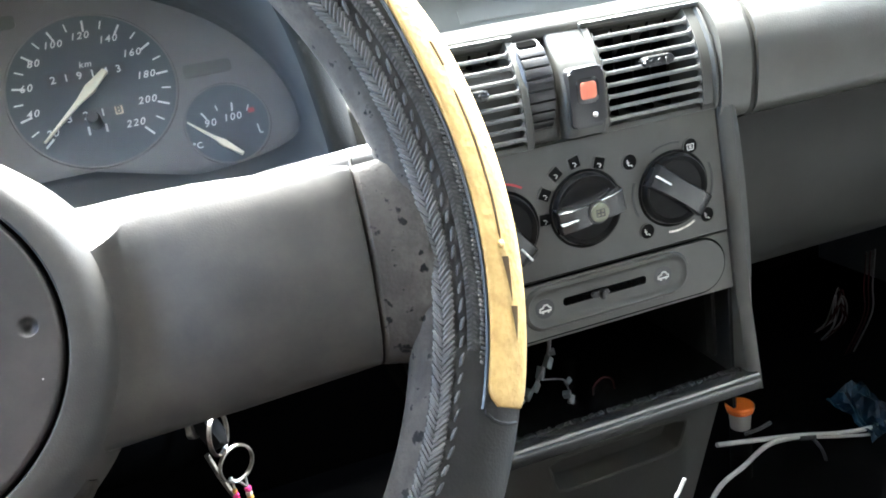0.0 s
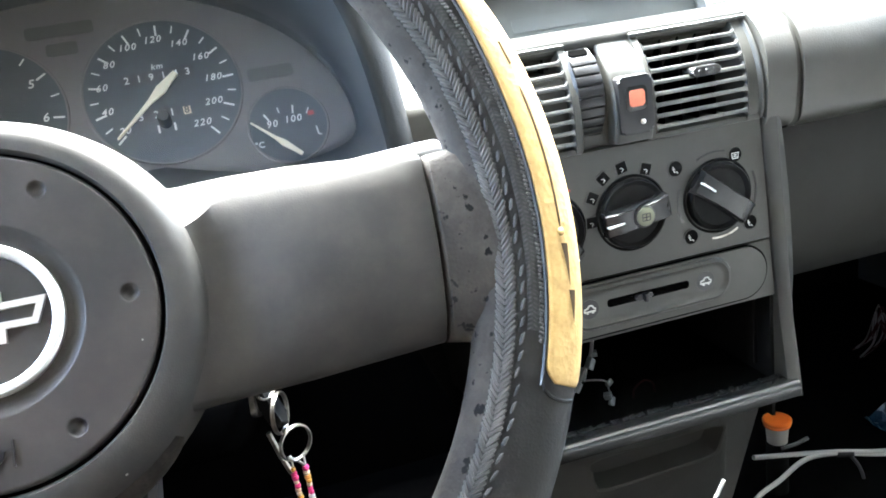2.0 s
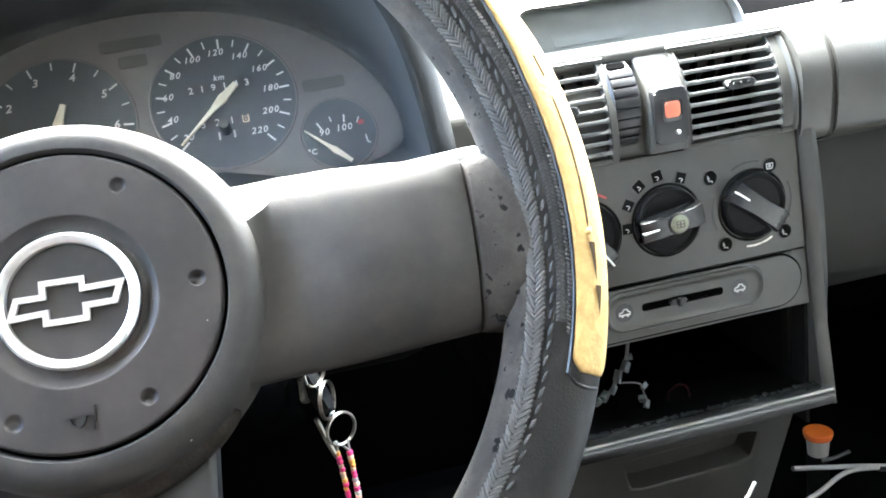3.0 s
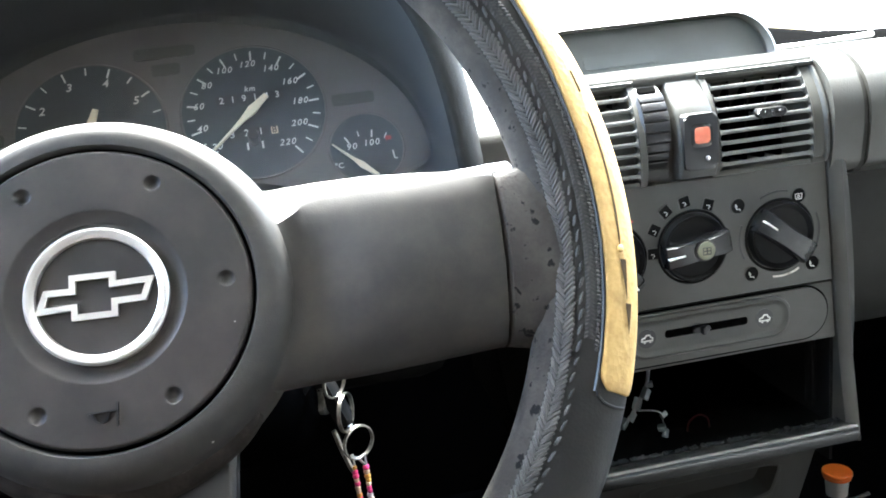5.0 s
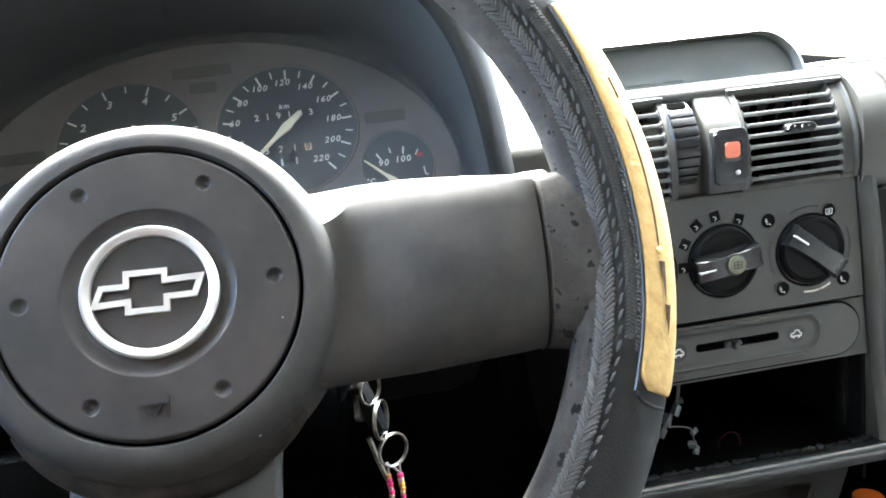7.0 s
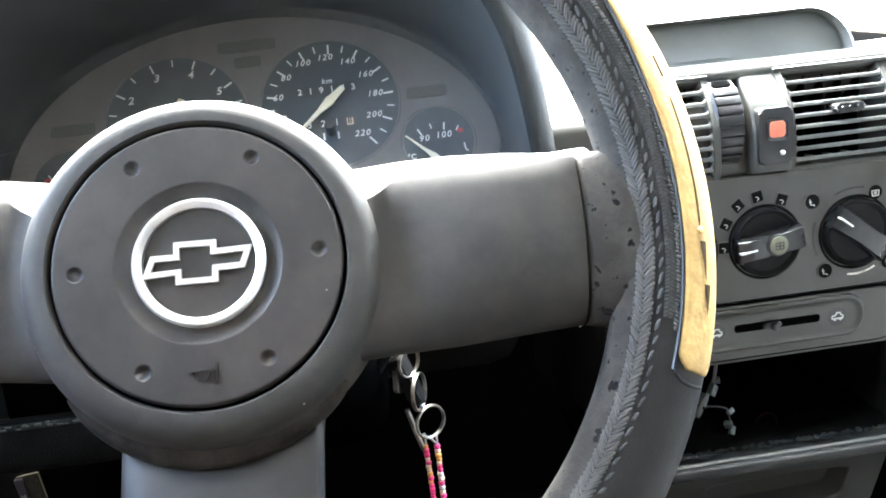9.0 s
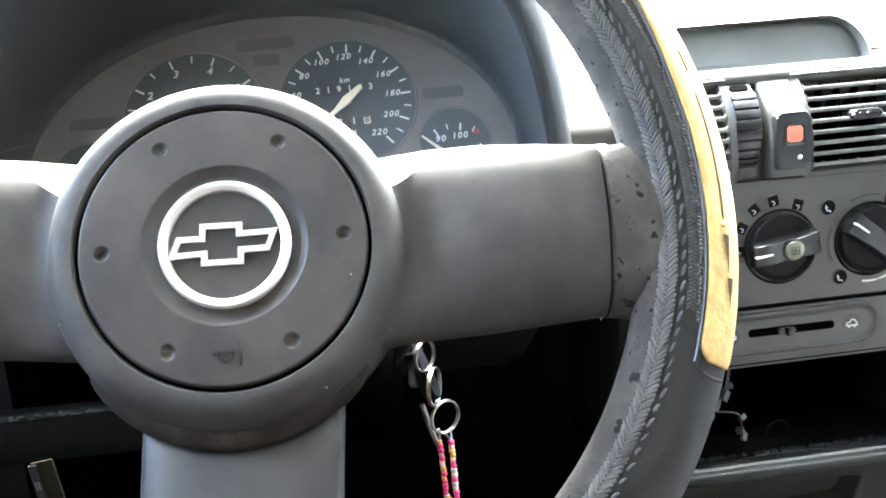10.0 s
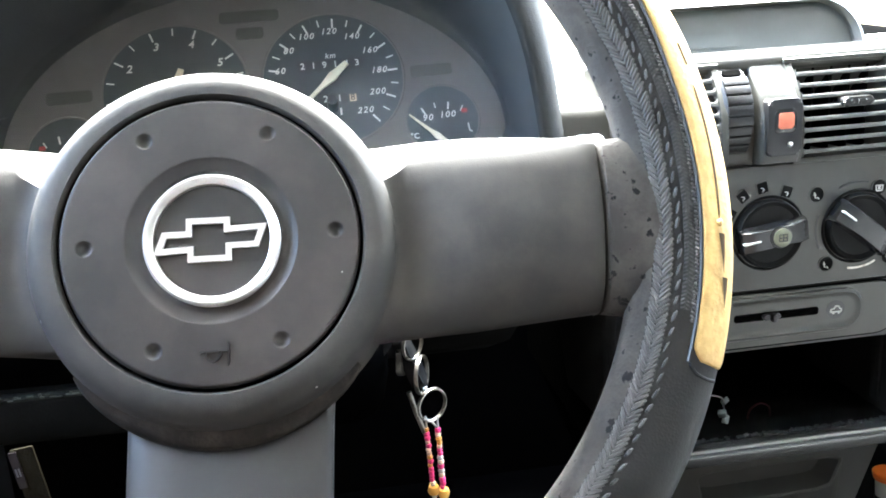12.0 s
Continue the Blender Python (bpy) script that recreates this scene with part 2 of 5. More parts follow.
def loft(rings, closed=True, caps=False, bm=None):
    """Skin between rings of equally many 3D points."""
    bm = bm or bmesh.new()
    vs = [[bm.verts.new(p) for p in ring] for ring in rings]
    for a, b in zip(vs, vs[1:]):
        n = len(a)
        for i in range(n if closed else n - 1):
            bm.faces.new((a[i], a[(i + 1) % n], b[(i + 1) % n], b[i]))
    if caps:
        bm.faces.new(vs[0][::-1])
        bm.faces.new(vs[-1])
    return bm


def curve_points(points, steps=6, closed=False):
    """Smooth points through the given ones."""
    pts = [Vector(p) for p in points]
    n, out = len(pts), []
    for i in range(n if closed else n - 1):
        p1, p2 = pts[i], pts[(i + 1) % n]
        p0 = pts[i - 1] if closed or i else p1
        p3 = pts[(i + 2) % n] if closed or i + 2 < n else p2
        for s in range(steps):
            t = s / steps
            out.append(0.5 * (2 * p1 + (p2 - p0) * t + (2 * p0 - 5 * p1 + 4 * p2 - p3) * t * t + (3 * p1 - p0 - 3 * p2 + p3) * t ** 3))
    if not closed:
        out.append(pts[-1])
    return out


def tube(points, r, n=8, closed=False, bm=None, taper=None):
    """A round tube along points."""
    bm = bm or bmesh.new()
    pts = [Vector(p) for p in points]
    count, rings = len(pts), []
    side = None
    for i, p in enumerate(pts):
        ahead = (pts[(i + 1) % count] if closed or i + 1 < count else p) - (pts[i - 1] if closed or i else p)
        ahead.normalize()
        if side is None:
            side = ahead.orthogonal().normalized()
        side = (side - ahead * side.dot(ahead)).normalized()
        up = ahead.cross(side)
        rr = r * (taper[i] if taper else 1)
        rings.append([p + rr * (math.cos(2 * math.pi * k / n) * side + math.sin(2 * math.pi * k / n) * up) for k in range(n)])
    if closed:
        rings.append(rings[0])
    loft(rings, bm=bm, caps=not closed)
    if closed:
        bmesh.ops.remove_doubles(bm, verts=bm.verts, dist=1e-7)
    return bm


def strip(points, width, z0, z1, bm=None, closed=False):
    """A flat line of a width along points in x, y, raised from z0 to z1."""
    bm = bm or bmesh.new()
    pts = [Vector(p) for p in points]
    n, rows = len(pts), []
    for i, p in enumerate(pts):
        d = (pts[(i + 1) % n] if closed or i + 1 < n else p) - (pts[i - 1] if closed or i else p)
        d.normalize()
        s = Vector((-d.y, d.x)) * width / 2
        rows.append([(p.x + s.x, p.y + s.y, z0), (p.x + s.x, p.y + s.y, z1), (p.x - s.x, p.y - s.y, z1), (p.x - s.x, p.y - s.y, z0)])
    if closed:
        rows.append(rows[0])
    loft(rows, bm=bm, caps=not closed)
    return bm


def lettering(text, size, x, y, z, turn=0.0, slant=0.0):
    """Raised letters in the built-in font, centred at x, y, as a bmesh."""
    cu = bpy.data.curves.new("lettering", "FONT")
    cu.body, cu.size, cu.align_x, cu.align_y, cu.extrude, cu.shear = text, size, "CENTER", "CENTER", 0.0001, slant
    cu.offset = size * 0.014
    cu.resolution_u = 3
    ob = bpy.data.objects.new("lettering", cu)
    scene.collection.objects.link(ob)
    bpy.context.view_layer.update()
    me = bpy.data.meshes.new_from_object(ob.evaluated_get(bpy.context.evaluated_depsgraph_get()))
    bpy.data.objects.remove(ob)
    bm = bmesh.new()
    bm.from_mesh(me)
    bpy.data.meshes.remove(me)
    bmesh.ops.remove_doubles(bm, verts=bm.verts, dist=1e-7)
    bm.transform(pose(x, y, z, 0, 0, turn))
    return bm


def digits(name, text, size, x, y, z, pitch, mat, parent, slant=0.0):
    """Each character a part of its own, side by side about x."""
    for k, ch in enumerate(text):
        part(name, lettering(ch, size, x + (k - (len(text) - 1) / 2) * pitch, y, z, slant=slant), mat, parent, flat=True)


# ---- frames of the place ----
# the centre stack: x to the right along its face, y up, z out to the cabin; origin at the middle heater knob
STACK = axes((0.32583, 0.18913, -0.07300), (0.99981, -0.01638, 0.01062), (-0.01057, 0.00339, 0.99994), (-0.01642, -0.99986, 0.00322))
# the instrument cluster's face, leaning forward; origin at the speedometer's pivot
CLUSTER = axes((0.05294, 0.31677, 0.03988), (0.99983, 0.00084, 0.01861), (-0.01693, 0.45776, 0.88891), (-0.00778, -0.88907, 0.45770))
# the steering wheel, with z along the column to the driver
AXLE = axes((0.00000, 0.00000, 0.00000), (0.99995, 0.00630, 0.00769), (-0.00961, 0.41542, 0.90958), (0.00253, -0.90961, 0.41546))
WHEEL = AXLE @ pose(0, 0, 0, 0, 0, -4.0)

# ---- cabin: floor, roof, doors, windscreen, ground outside ----
HERE, TURN = Matrix.Identity(4), pose(0, 0, 0, 0, 0, 7)
# the low, far things in the passenger footwell: sized up about a point beside the driver
FAR = pose(0.06, -0.27, 0.078) @ Matrix.Scale(1.2, 4) @ pose(-0.06, 0.27, -0.078) @ TURN
FLOOR, ROOF, LEFT, RIGHT, BACK, NOSE = -0.62, 0.56, -0.46, 1.12, -0.78, 0.86
solid("ground", box(-40, 40, -40, 40, -1.02, -1.0), M_GROUND, HERE, "pale concrete yard around the parked car", "ground", "structure")
solid("floor", box(LEFT, RIGHT, BACK, NOSE, FLOOR - 0.03, FLOOR), M_CARPET, HERE, "dark carpeted cabin floor", "floor", "structure")
# unseen roof; front edge shades the wheel, pale lining chosen for bounce
solid("ceiling", box(LEFT, RIGHT, BACK, 0.20, ROOF, ROOF + 0.04), M_LINER, HERE, "unseen pale roof lining that blocks and bounces light", "ceiling", "structure")
solid("wall_front", box(LEFT, RIGHT, NOSE, NOSE + 0.03, FLOOR, 0.02), M_CARPET, HERE, "dark bulkhead behind the dashboard", "bulkhead", "structure")
# unseen wall added to cut rear light; brown for a warm bounce
solid("wall_back", box(LEFT, RIGHT, BACK - 0.03, BACK, FLOOR, ROOF), M_BACKCLOTH, HERE, "unseen dark brown wall added behind the driver to block light", "partition", "structure")
for side, name in ((LEFT, "wall_left"), (RIGHT, "wall_right")):
    out = -0.05 if side < 0 else 0.05
    solid(name, box(*sorted((side, side + out)), BACK, NOSE, FLOOR, 0.14), M_DOOR, HERE, "dark grey door trim below the side window", "door trim", "structure")
    # unseen panel added above the door to shut off side light
    bm = box(*sorted((side, side + out)), BACK, -0.20 if side < 0 else 0.02, 0.14, ROOF)
    solid("trim", bm, M_LINER, HERE, "unseen pale side panels added to block window light", "pillar", "structure")
    # windscreen pillar from the dash up to the roof
    bm = tube([(side, NOSE, 0.02), (side, 0.53, 0.295), (side, 0.20, ROOF + 0.02)], 0.045, 10)
    solid("trim", bm, M_LINER, HERE, "sloping windscreen pillar", "pillar", "structure")
bm = bmesh.new()
bm.faces.new([bm.verts.new(p) for p in ((LEFT, NOSE, 0.03), (RIGHT, NOSE, 0.03), (RIGHT, 0.20, ROOF + 0.02), (LEFT, 0.20, ROOF + 0.02))])
bmesh.ops.solidify(bm, geom=bm.faces[:], thickness=0.005)
pane = solid("window_1", bm, M_GLASS, HERE, "clear sloping windscreen glass", "windscreen", "structure")
pane.visible_shadow = False
solid("hood_scuttle", box(LEFT, RIGHT, NOSE + 0.03, NOSE + 0.16, -0.02, 0.0, 0.004), M_BLACK, HERE, "black plastic scuttle panel below the windscreen", "scuttle", "structure")
solid("car_bonnet", plate(rounded(LEFT - 0.05, RIGHT + 0.05, NOSE + 0.16, 1.9, 0.1), -0.06, -0.03, 0.01), M_BODY, HERE, "pale grey car bonnet in front of the windscreen", "bonnet", "structure")


# ---- dashboard shell ----
def arc(cx, cy, r, a0, a1, n=8):
    return [(cx + r * math.cos(radians(a0 + (a1 - a0) * i / n)), cy + r * math.sin(radians(a0 + (a1 - a0) * i / n))) for i in range(n + 1)]


dash = thing("dashboard", STACK, "dark grey grained plastic car dashboard with a padded top", "dashboard")


def shell(name, profile, x0, x1, mat=M_DASH, label="", steps=1, bend=None):
    rings = []
    for i in range(steps + 1):
        x = x0 + (x1 - x0) * i / steps
        rings.append([(x, y, z + (bend(x) if bend else 0)) for z, y in profile])
    return part(name, loft(rings, caps=True), mat, dash, label)


# flat top from the front edge to the windscreen; the edge is rounded over
TOP = [(-0.70, 0.080), (-0.70, 0.070), (-0.04, 0.085), (-0.022, 0.104)] + arc(-0.022, 0.110, 0.006, -90, 80, 5) + [(-0.06, 0.1175), (-0.30, 0.1085)]
part("top_pad", loft([[(-0.080 + 0.55 * min(0.18, max(0.0, -z - 0.03)), y, z) for z, y in TOP], [(0.095, y, z) for z, y in TOP]], caps=True), M_DASH, dash)
# right of the vents: the thick padded roll, with a vertical seam, and the recessed face below it
ROLL = [(-0.70, 0.074), (-0.70, 0.02), (-0.06, 0.02), (-0.03, 0.033)] + arc(-0.008, 0.048, 0.0125, 240, 350, 6) + [(0.0062, 0.060), (0.0070, 0.068)] + arc(-0.0345, 0.0755, 0.0415, 0, 82, 12) + [(-0.10, 0.1155), (-0.30, 0.104)]
shell("pad_end", ROLL, 0.0955, 0.1170)
shell("pad", ROLL, 0.1222, 0.80)
shell("pad_seam", [(z - 0.0025 if z > -0.6 else z, y - 0.002) for z, y in ROLL], 0.1168, 0.1224, M_FACE)
LOW = [(-0.055, 0.028), (-0.055, 0.02), (-0.050, 0.0), (-0.058, -0.050), (-0.074, -0.092), (-0.092, -0.113), (-0.106, -0.117), (-0.115, -0.100), (-0.09, 0.02)]
shell("lower_face", LOW, 0.118, 0.80, M_FACE, "dark lower dash face over the open glovebox space")
# between the instrument hood and the vents
LEFTROLL = [(-0.70, 0.060), (-0.70, 0.02), (-0.06, 0.00), (-0.008, 0.03), (-0.004, 0.070)] + arc(-0.018, 0.083, 0.012, 0, 80, 8) + [(-0.10, 0.100), (-0.30, 0.105), (-0.66, 0.108)]
part("side_pad", loft([[(-0.150 + 0.5 * min(0.2, max(0.0, -z - 0.02)), y, z) for z, y in LEFTROLL], [(0.0, y, z) for z, y in LEFTROLL]], caps=True), M_DASH, dash)
# a slim light trim line near the glass
part("trim_strip", tube(curve_points([(0.104, 0.1175, -0.088), (0.140, 0.1178, -0.094), (0.180, 0.1182, -0.106), (0.222, 0.1185, -0.124)]), 0.0022), M_WIRE, dash, "thin pale strip along the dash top")
# dark cover strip along the glass
SCUTTLE = [(-0.70, 0.055), (-0.70, 0.128), (-0.66, 0.120), (-0.60, 0.060)]
part("scuttle_cover", loft([[(x, y - drop, z) for z, y in SCUTTLE] for x, drop in ((0.30, -0.004), (0.40, 0.0), (0.46, 0.003), (0.515, 0.012), (0.567, 0.0205), (0.655, 0.0275), (0.80, 0.032))], caps=True), M_HOLE_SHADE, dash, "black strip below the windscreen")

# ---- display pod on the dash top ----
pod = thing("display_pod", STACK, "grey hooded information display on the dash top", "display")
def pod_ring(z, x0, x1, y0, y1, r0, r1):
    lean = 0.40 if z > -0.10 else 0.0
    return [(x, y, z - lean * max(0.0, y - 0.1165)) for x, y in rounded(x0, x1, y0, y1, (0.002, 0.002, r1, r0), 8)]
rings = [pod_ring(-0.090, -0.071, 0.081, 0.1165, 0.1435, 0.012, 0.024), pod_ring(-0.052, -0.0735, 0.0855, 0.1165, 0.1462, 0.012, 0.025),
         pod_ring(-0.0480, -0.0745, 0.0890, 0.1160, 0.1478, 0.014, 0.027), pod_ring(-0.0500, -0.0755, 0.0920, 0.1155, 0.1484, 0.014, 0.029),
         pod_ring(-0.075, -0.076, 0.094, 0.113, 0.1475, 0.014, 0.028), pod_ring(-0.13, -0.074, 0.092, 0.112, 0.138, 0.012, 0.024), pod_ring(-0.22, -0.070, 0.085, 0.109, 0.116, 0.002, 0.003)]
bm = loft(rings)
part("pod_shell", bm, M_DASH, pod)
# the window leans back, and the screen lies on it
lean = pose(0, 0.1170, -0.0545, -24)
bm = plate(rounded(-0.0725, 0.0850, -0.001, 0.0310, (0.002, 0.002, 0.022, 0.012), 8), -0.003, 0.0)
bm.transform(lean)
part("display_window", bm, M_SCREEN, pod, "dark tinted display window")
bm = plate(rounded(-0.048, 0.004, 0.0030, 0.0125, 0.001), -0.001, 0.0003)
bm.transform(lean)
part("lcd", bm, material("lcd_grey", (0.050, 0.057, 0.057), 0.38, spec=0.5), pod, "blank grey liquid crystal screen")

# ---- air vents, thumb wheel, hazard switch ----
def barrel(y):
    """How far the vent front curves back at height y."""
    return 0.004 - max(0.0, (y - 0.066) / 0.044) ** 2 * 0.020 - max(0.0, (0.056 - y) / 0.010) ** 2 * 0.003

def slat(x0, x1, y):
    """One bar of the vent's front, flared at both ends so that the slots between bars have round ends."""
    half, pitch = 0.00125, 0.003425
    r, rings = pitch - half, []
    ends = [(r * (1 - math.cos(radians(a))), half + r * (1 - math.sin(radians(a)))) for a in (0, 20, 40, 60, 75, 90)]
    for x, h in [(x0 + d, h) for d, h in ends] + [(x1 - d, h) for d, h in ends[::-1]]:
        rings.append([(x, -h, -0.0030), (x, -h, -0.0006), (x, -h + 0.0002, -0.0002), (x, -h + 0.0006, 0.0), (x, h - 0.0006, 0.0), (x, h - 0.0002, -0.0002), (x, h, -0.0006), (x, h, -0.0030)])
    bm = loft(rings, caps=True)
    bm.transform(pose(0, y, barrel(y)) @ pose(0, 0, 0, -12))
    return bm

def vent(name, x0, x1, tab_x, wide=0.006):
    v = thing(name, STACK, "black slatted dashboard air vent with horizontal blades", "air vent", "dash vents")
    # housing: back, sides and a rounded frame
    bm = box(x0 - 0.003, x1 + 0.003, 0.046, 0.112, -0.060, -0.052)
    part("back_plate", bm, M_HOLE_SHADE, v)
    for a, b in ((x0 - 0.006, x0 - 0.0005), (x1 + 0.0005, x1 + wide)):
        n = 10
        rings = []
        for i in range(n + 1):
            y = 0.046 + 0.066 * i / n
            z = barrel(y) + 0.0002
            dip = 0.0022 if b - a > 0.008 else 0.0
            rings.append([(a, y, -0.055), (b, y, -0.055), (b, y, z - 0.001), (b - 0.0008, y, z + 0.0004), (b - 0.0020, y, z), (b - 0.0034, y, z - dip), (a + 0.0022, y, z - dip), (a + 0.0006, y, z), (a, y, z - 0.0015)])
        part("side_frame", loft(rings, caps=True), M_PANEL, v)
    part("bottom_frame", box(x0 - 0.006, x1 + wide, 0.0455, 0.0492, -0.055, 0.001, 0.001), M_PANEL, v)
    part("top_frame", box(x0 - 0.006, x1 + wide, 0.1085, 0.1115, -0.055, -0.0135, 0.001), M_PANEL, v)
    ys = [0.0535 + 0.00685 * k for k in range(8)]
    for k, y in enumerate(ys):
        part("blade", slat(x0 - 0.0004, x1 + 0.0004, y), M_BLADE, v)
    for k in range(5):
        x = x0 + (x1 - x0) * (k + 0.5) / 5
        part("vertical_vane", box(x - 0.0007, x + 0.0007, 0.049, 0.107, -0.045, -0.022), M_HOLE_SHADE, v)
    bm = plate(rounded(tab_x - 0.0105, tab_x + 0.0105, 0.0800, 0.0860, 0.0029), -0.006, 0.0055, 0.0016)
    tab = part("tab", bm, M_GLOSS, v)
    for k in (-1, 0, 1):
        part("ridge", plate(rounded(tab_x + k * 0.005 - 0.0012, tab_x + k * 0.005 + 0.0012, 0.0812, 0.0848, 0.001), 0.0050, 0.0063, 0.0006), M_GLOSS, tab)
    return v

vent("air_vent", 0.0180, 0.0820, 0.053, 0.0128)
vent("air_vent", -0.1010, -0.0380, -0.068)

wheel_thumb = thing("vent_thumb_wheel", STACK @ pose(-0.0245, 0.078, -0.030, 0, 90), "ribbed black thumb wheel between the air vents", "thumb wheel")
R_T = 0.033
part("drum", lathe([(0.0, -0.0095), (R_T - 0.002, -0.0095), (R_T - 0.0005, -0.008), (R_T - 0.0005, 0.008), (R_T - 0.002, 0.0095), (0.0, 0.0095)], 48), M_BLACK, wheel_thumb)
for k in range(10):
    a = 180 - 42 + 11.2 * k
    bm = box(R_T - 0.002, R_T + 0.0010, -0.0027, 0.0027, -0.0082, 0.0082, 0.0005, 2)
    bm.transform(pose(0, 0, 0, 0, 0, a))
    part("rib", bm, M_BLACK, wheel_thumb)
bm = plate(rounded(-0.0066, 0.0066, -0.0026, 0.0026, 0.0025), 0.0, 0.0006)
bm.transform(pose(0, 0, 0, 0, 0, 180 - 56) @ Matrix.Translation((R_T - 0.0004, 0, 0)) @ axes((0, 0, 0), (0, 0, 1), (0, 1, 0), (1, 0, 0)))
part("slot", bm, M_HOLE_SHADE, wheel_thumb, "dark rounded slot")

haz = thing("hazard_switch", STACK, "black hazard light switch with an orange-red square lens", "switch")
n, rings = 12, []
for i in range(n + 1):
    y = 0.0475 + 0.064 * i / n
    z = barrel(y) + (0.002 if y < 0.09 else 0.002 - (y - 0.09) * 0.2)
    rings.append([(-0.0115, y, -0.05), (0.0150, y, -0.05), (0.0150, y, z - 0.003), (0.0140, y, z - 0.001), (0.0125, y, z), (-0.0090, y, z), (-0.0105, y, z - 0.001), (-0.0115, y, z - 0.003)])
part("housing", loft(rings, caps=True), M_PANEL, haz)
rock = part("rocker", plate(rounded(-0.0095, 0.0130, 0.053, 0.0885, 0.003), -0.006, 0.0085, 0.0018), M_BLACK, haz)
part("lens_frame", plate(rounded(-0.0050, 0.0090, 0.0672, 0.0822, 0.003), 0.0075, 0.0092, 0.0006), M_GLOSS, rock)
part("lens", plate(rounded(-0.0030, 0.0070, 0.0700, 0.0800, 0.0018), 0.0088, 0.0102, 0.0008), M_ORANGE, rock, "orange-red square lens")
part("pilot_lamp", lathe([(0.0016, 0.008), (0.0016, 0.0095), (0.0008, 0.0102), (0.0, 0.0104)], 12), M_CHROME, rock, "tiny bright pilot lamp").location = (0.0055, 0.0600, 0.0)

# ---- heater panel ----
panel = thing("heater_panel", STACK, "dark grey heater control panel with three rotary knobs", "control panel")
EDGE = lambda y: 0.0940 + (0.046 - y) * 0.070
face = [(-EDGE(-0.0375), -0.0375), (EDGE(-0.0375), -0.0375), (EDGE(0.046), 0.046), (-EDGE(0.046), 0.046)]
part("face_plate", plate(face, -0.012, 0.0, 0.0012), M_PANEL, panel)
low = [(-EDGE(-0.0805), -0.0805), (EDGE(-0.0805), -0.0805), (EDGE(-0.0385), -0.0385), (-EDGE(-0.0385), -0.0385)]
part("lower_plate", plate(low, -0.012, -0.0006, 0.0012), M_PANEL, panel)
KNOBS = ((-0.0600, 0.0, 126), (-0.0025, 0.0012, 8), (0.0599, 0.0, -38))


def icon(name, outlines, x, y, size, mat=M_PRINT, turn=0, parent=None, z=0.0004):
    """A small printed sign made of lines; each outline is a list of points in units of its size."""
    bm = bmesh.new()
    for pts in outlines:
        strip([(px * size, py * size) for px, py in pts], size * 0.12, -0.0003, 0.0003, bm=bm)
    bm.transform(pose(x, y, z, 0, 0, turn))
    return part(name, bm, mat, parent or panel, flat=True)


SEATED = [[(-0.35, 0.45), (-0.2, -0.3), (0.2, -0.3), (0.3, -0.5)], [(-0.45, 0.1), (-0.1, 0.1)]]
FANBLADE = [[(-0.35, 0.3), (0.1, 0.25), (0.3, -0.05), (0.05, -0.2)], [(-0.05, -0.35), (0.1, -0.4)]]
SCREENSIGN = [[(-0.4, -0.35), (0.4, -0.35), (0.5, 0.35), (-0.5, 0.35), (-0.4, -0.35)], [(-0.2, -0.1), (0.2, -0.1)], [(-0.2, 0.12), (0.2, 0.12)]]
CARSIGN = [[(-0.5, -0.2), (-0.45, 0.05), (-0.2, 0.1), (-0.05, 0.32), (0.25, 0.3), (0.35, 0.08), (0.5, 0.02), (0.5, -0.2), (-0.5, -0.2)], [(-0.3, -0.32), (-0.15, -0.32)], [(0.2, -0.32), (0.35, -0.32)]]


def pit(x, y, r, turn=0.0, square=False):
    """A flat dark plate behind a sign, a shallow pit's shade put into its colour."""
    out = rounded(-r, r, -r, r, r * 0.25) if square else circle(r, 24)
    bm = plate(out, -0.0004, 0.0003)
    bm.transform(pose(x, y, 0, 0, 0, turn))
    hole = part("sign_pit", bm, M_PIT_SHADE, panel)
    edge = strip([Vector(q) for q in out], 0.0007, -0.0003, 0.0006, closed=True)
    edge.transform(pose(x, y, 0, 0, 0, turn))
    part("pit_edge", edge, M_PANEL, hole)
    return hole


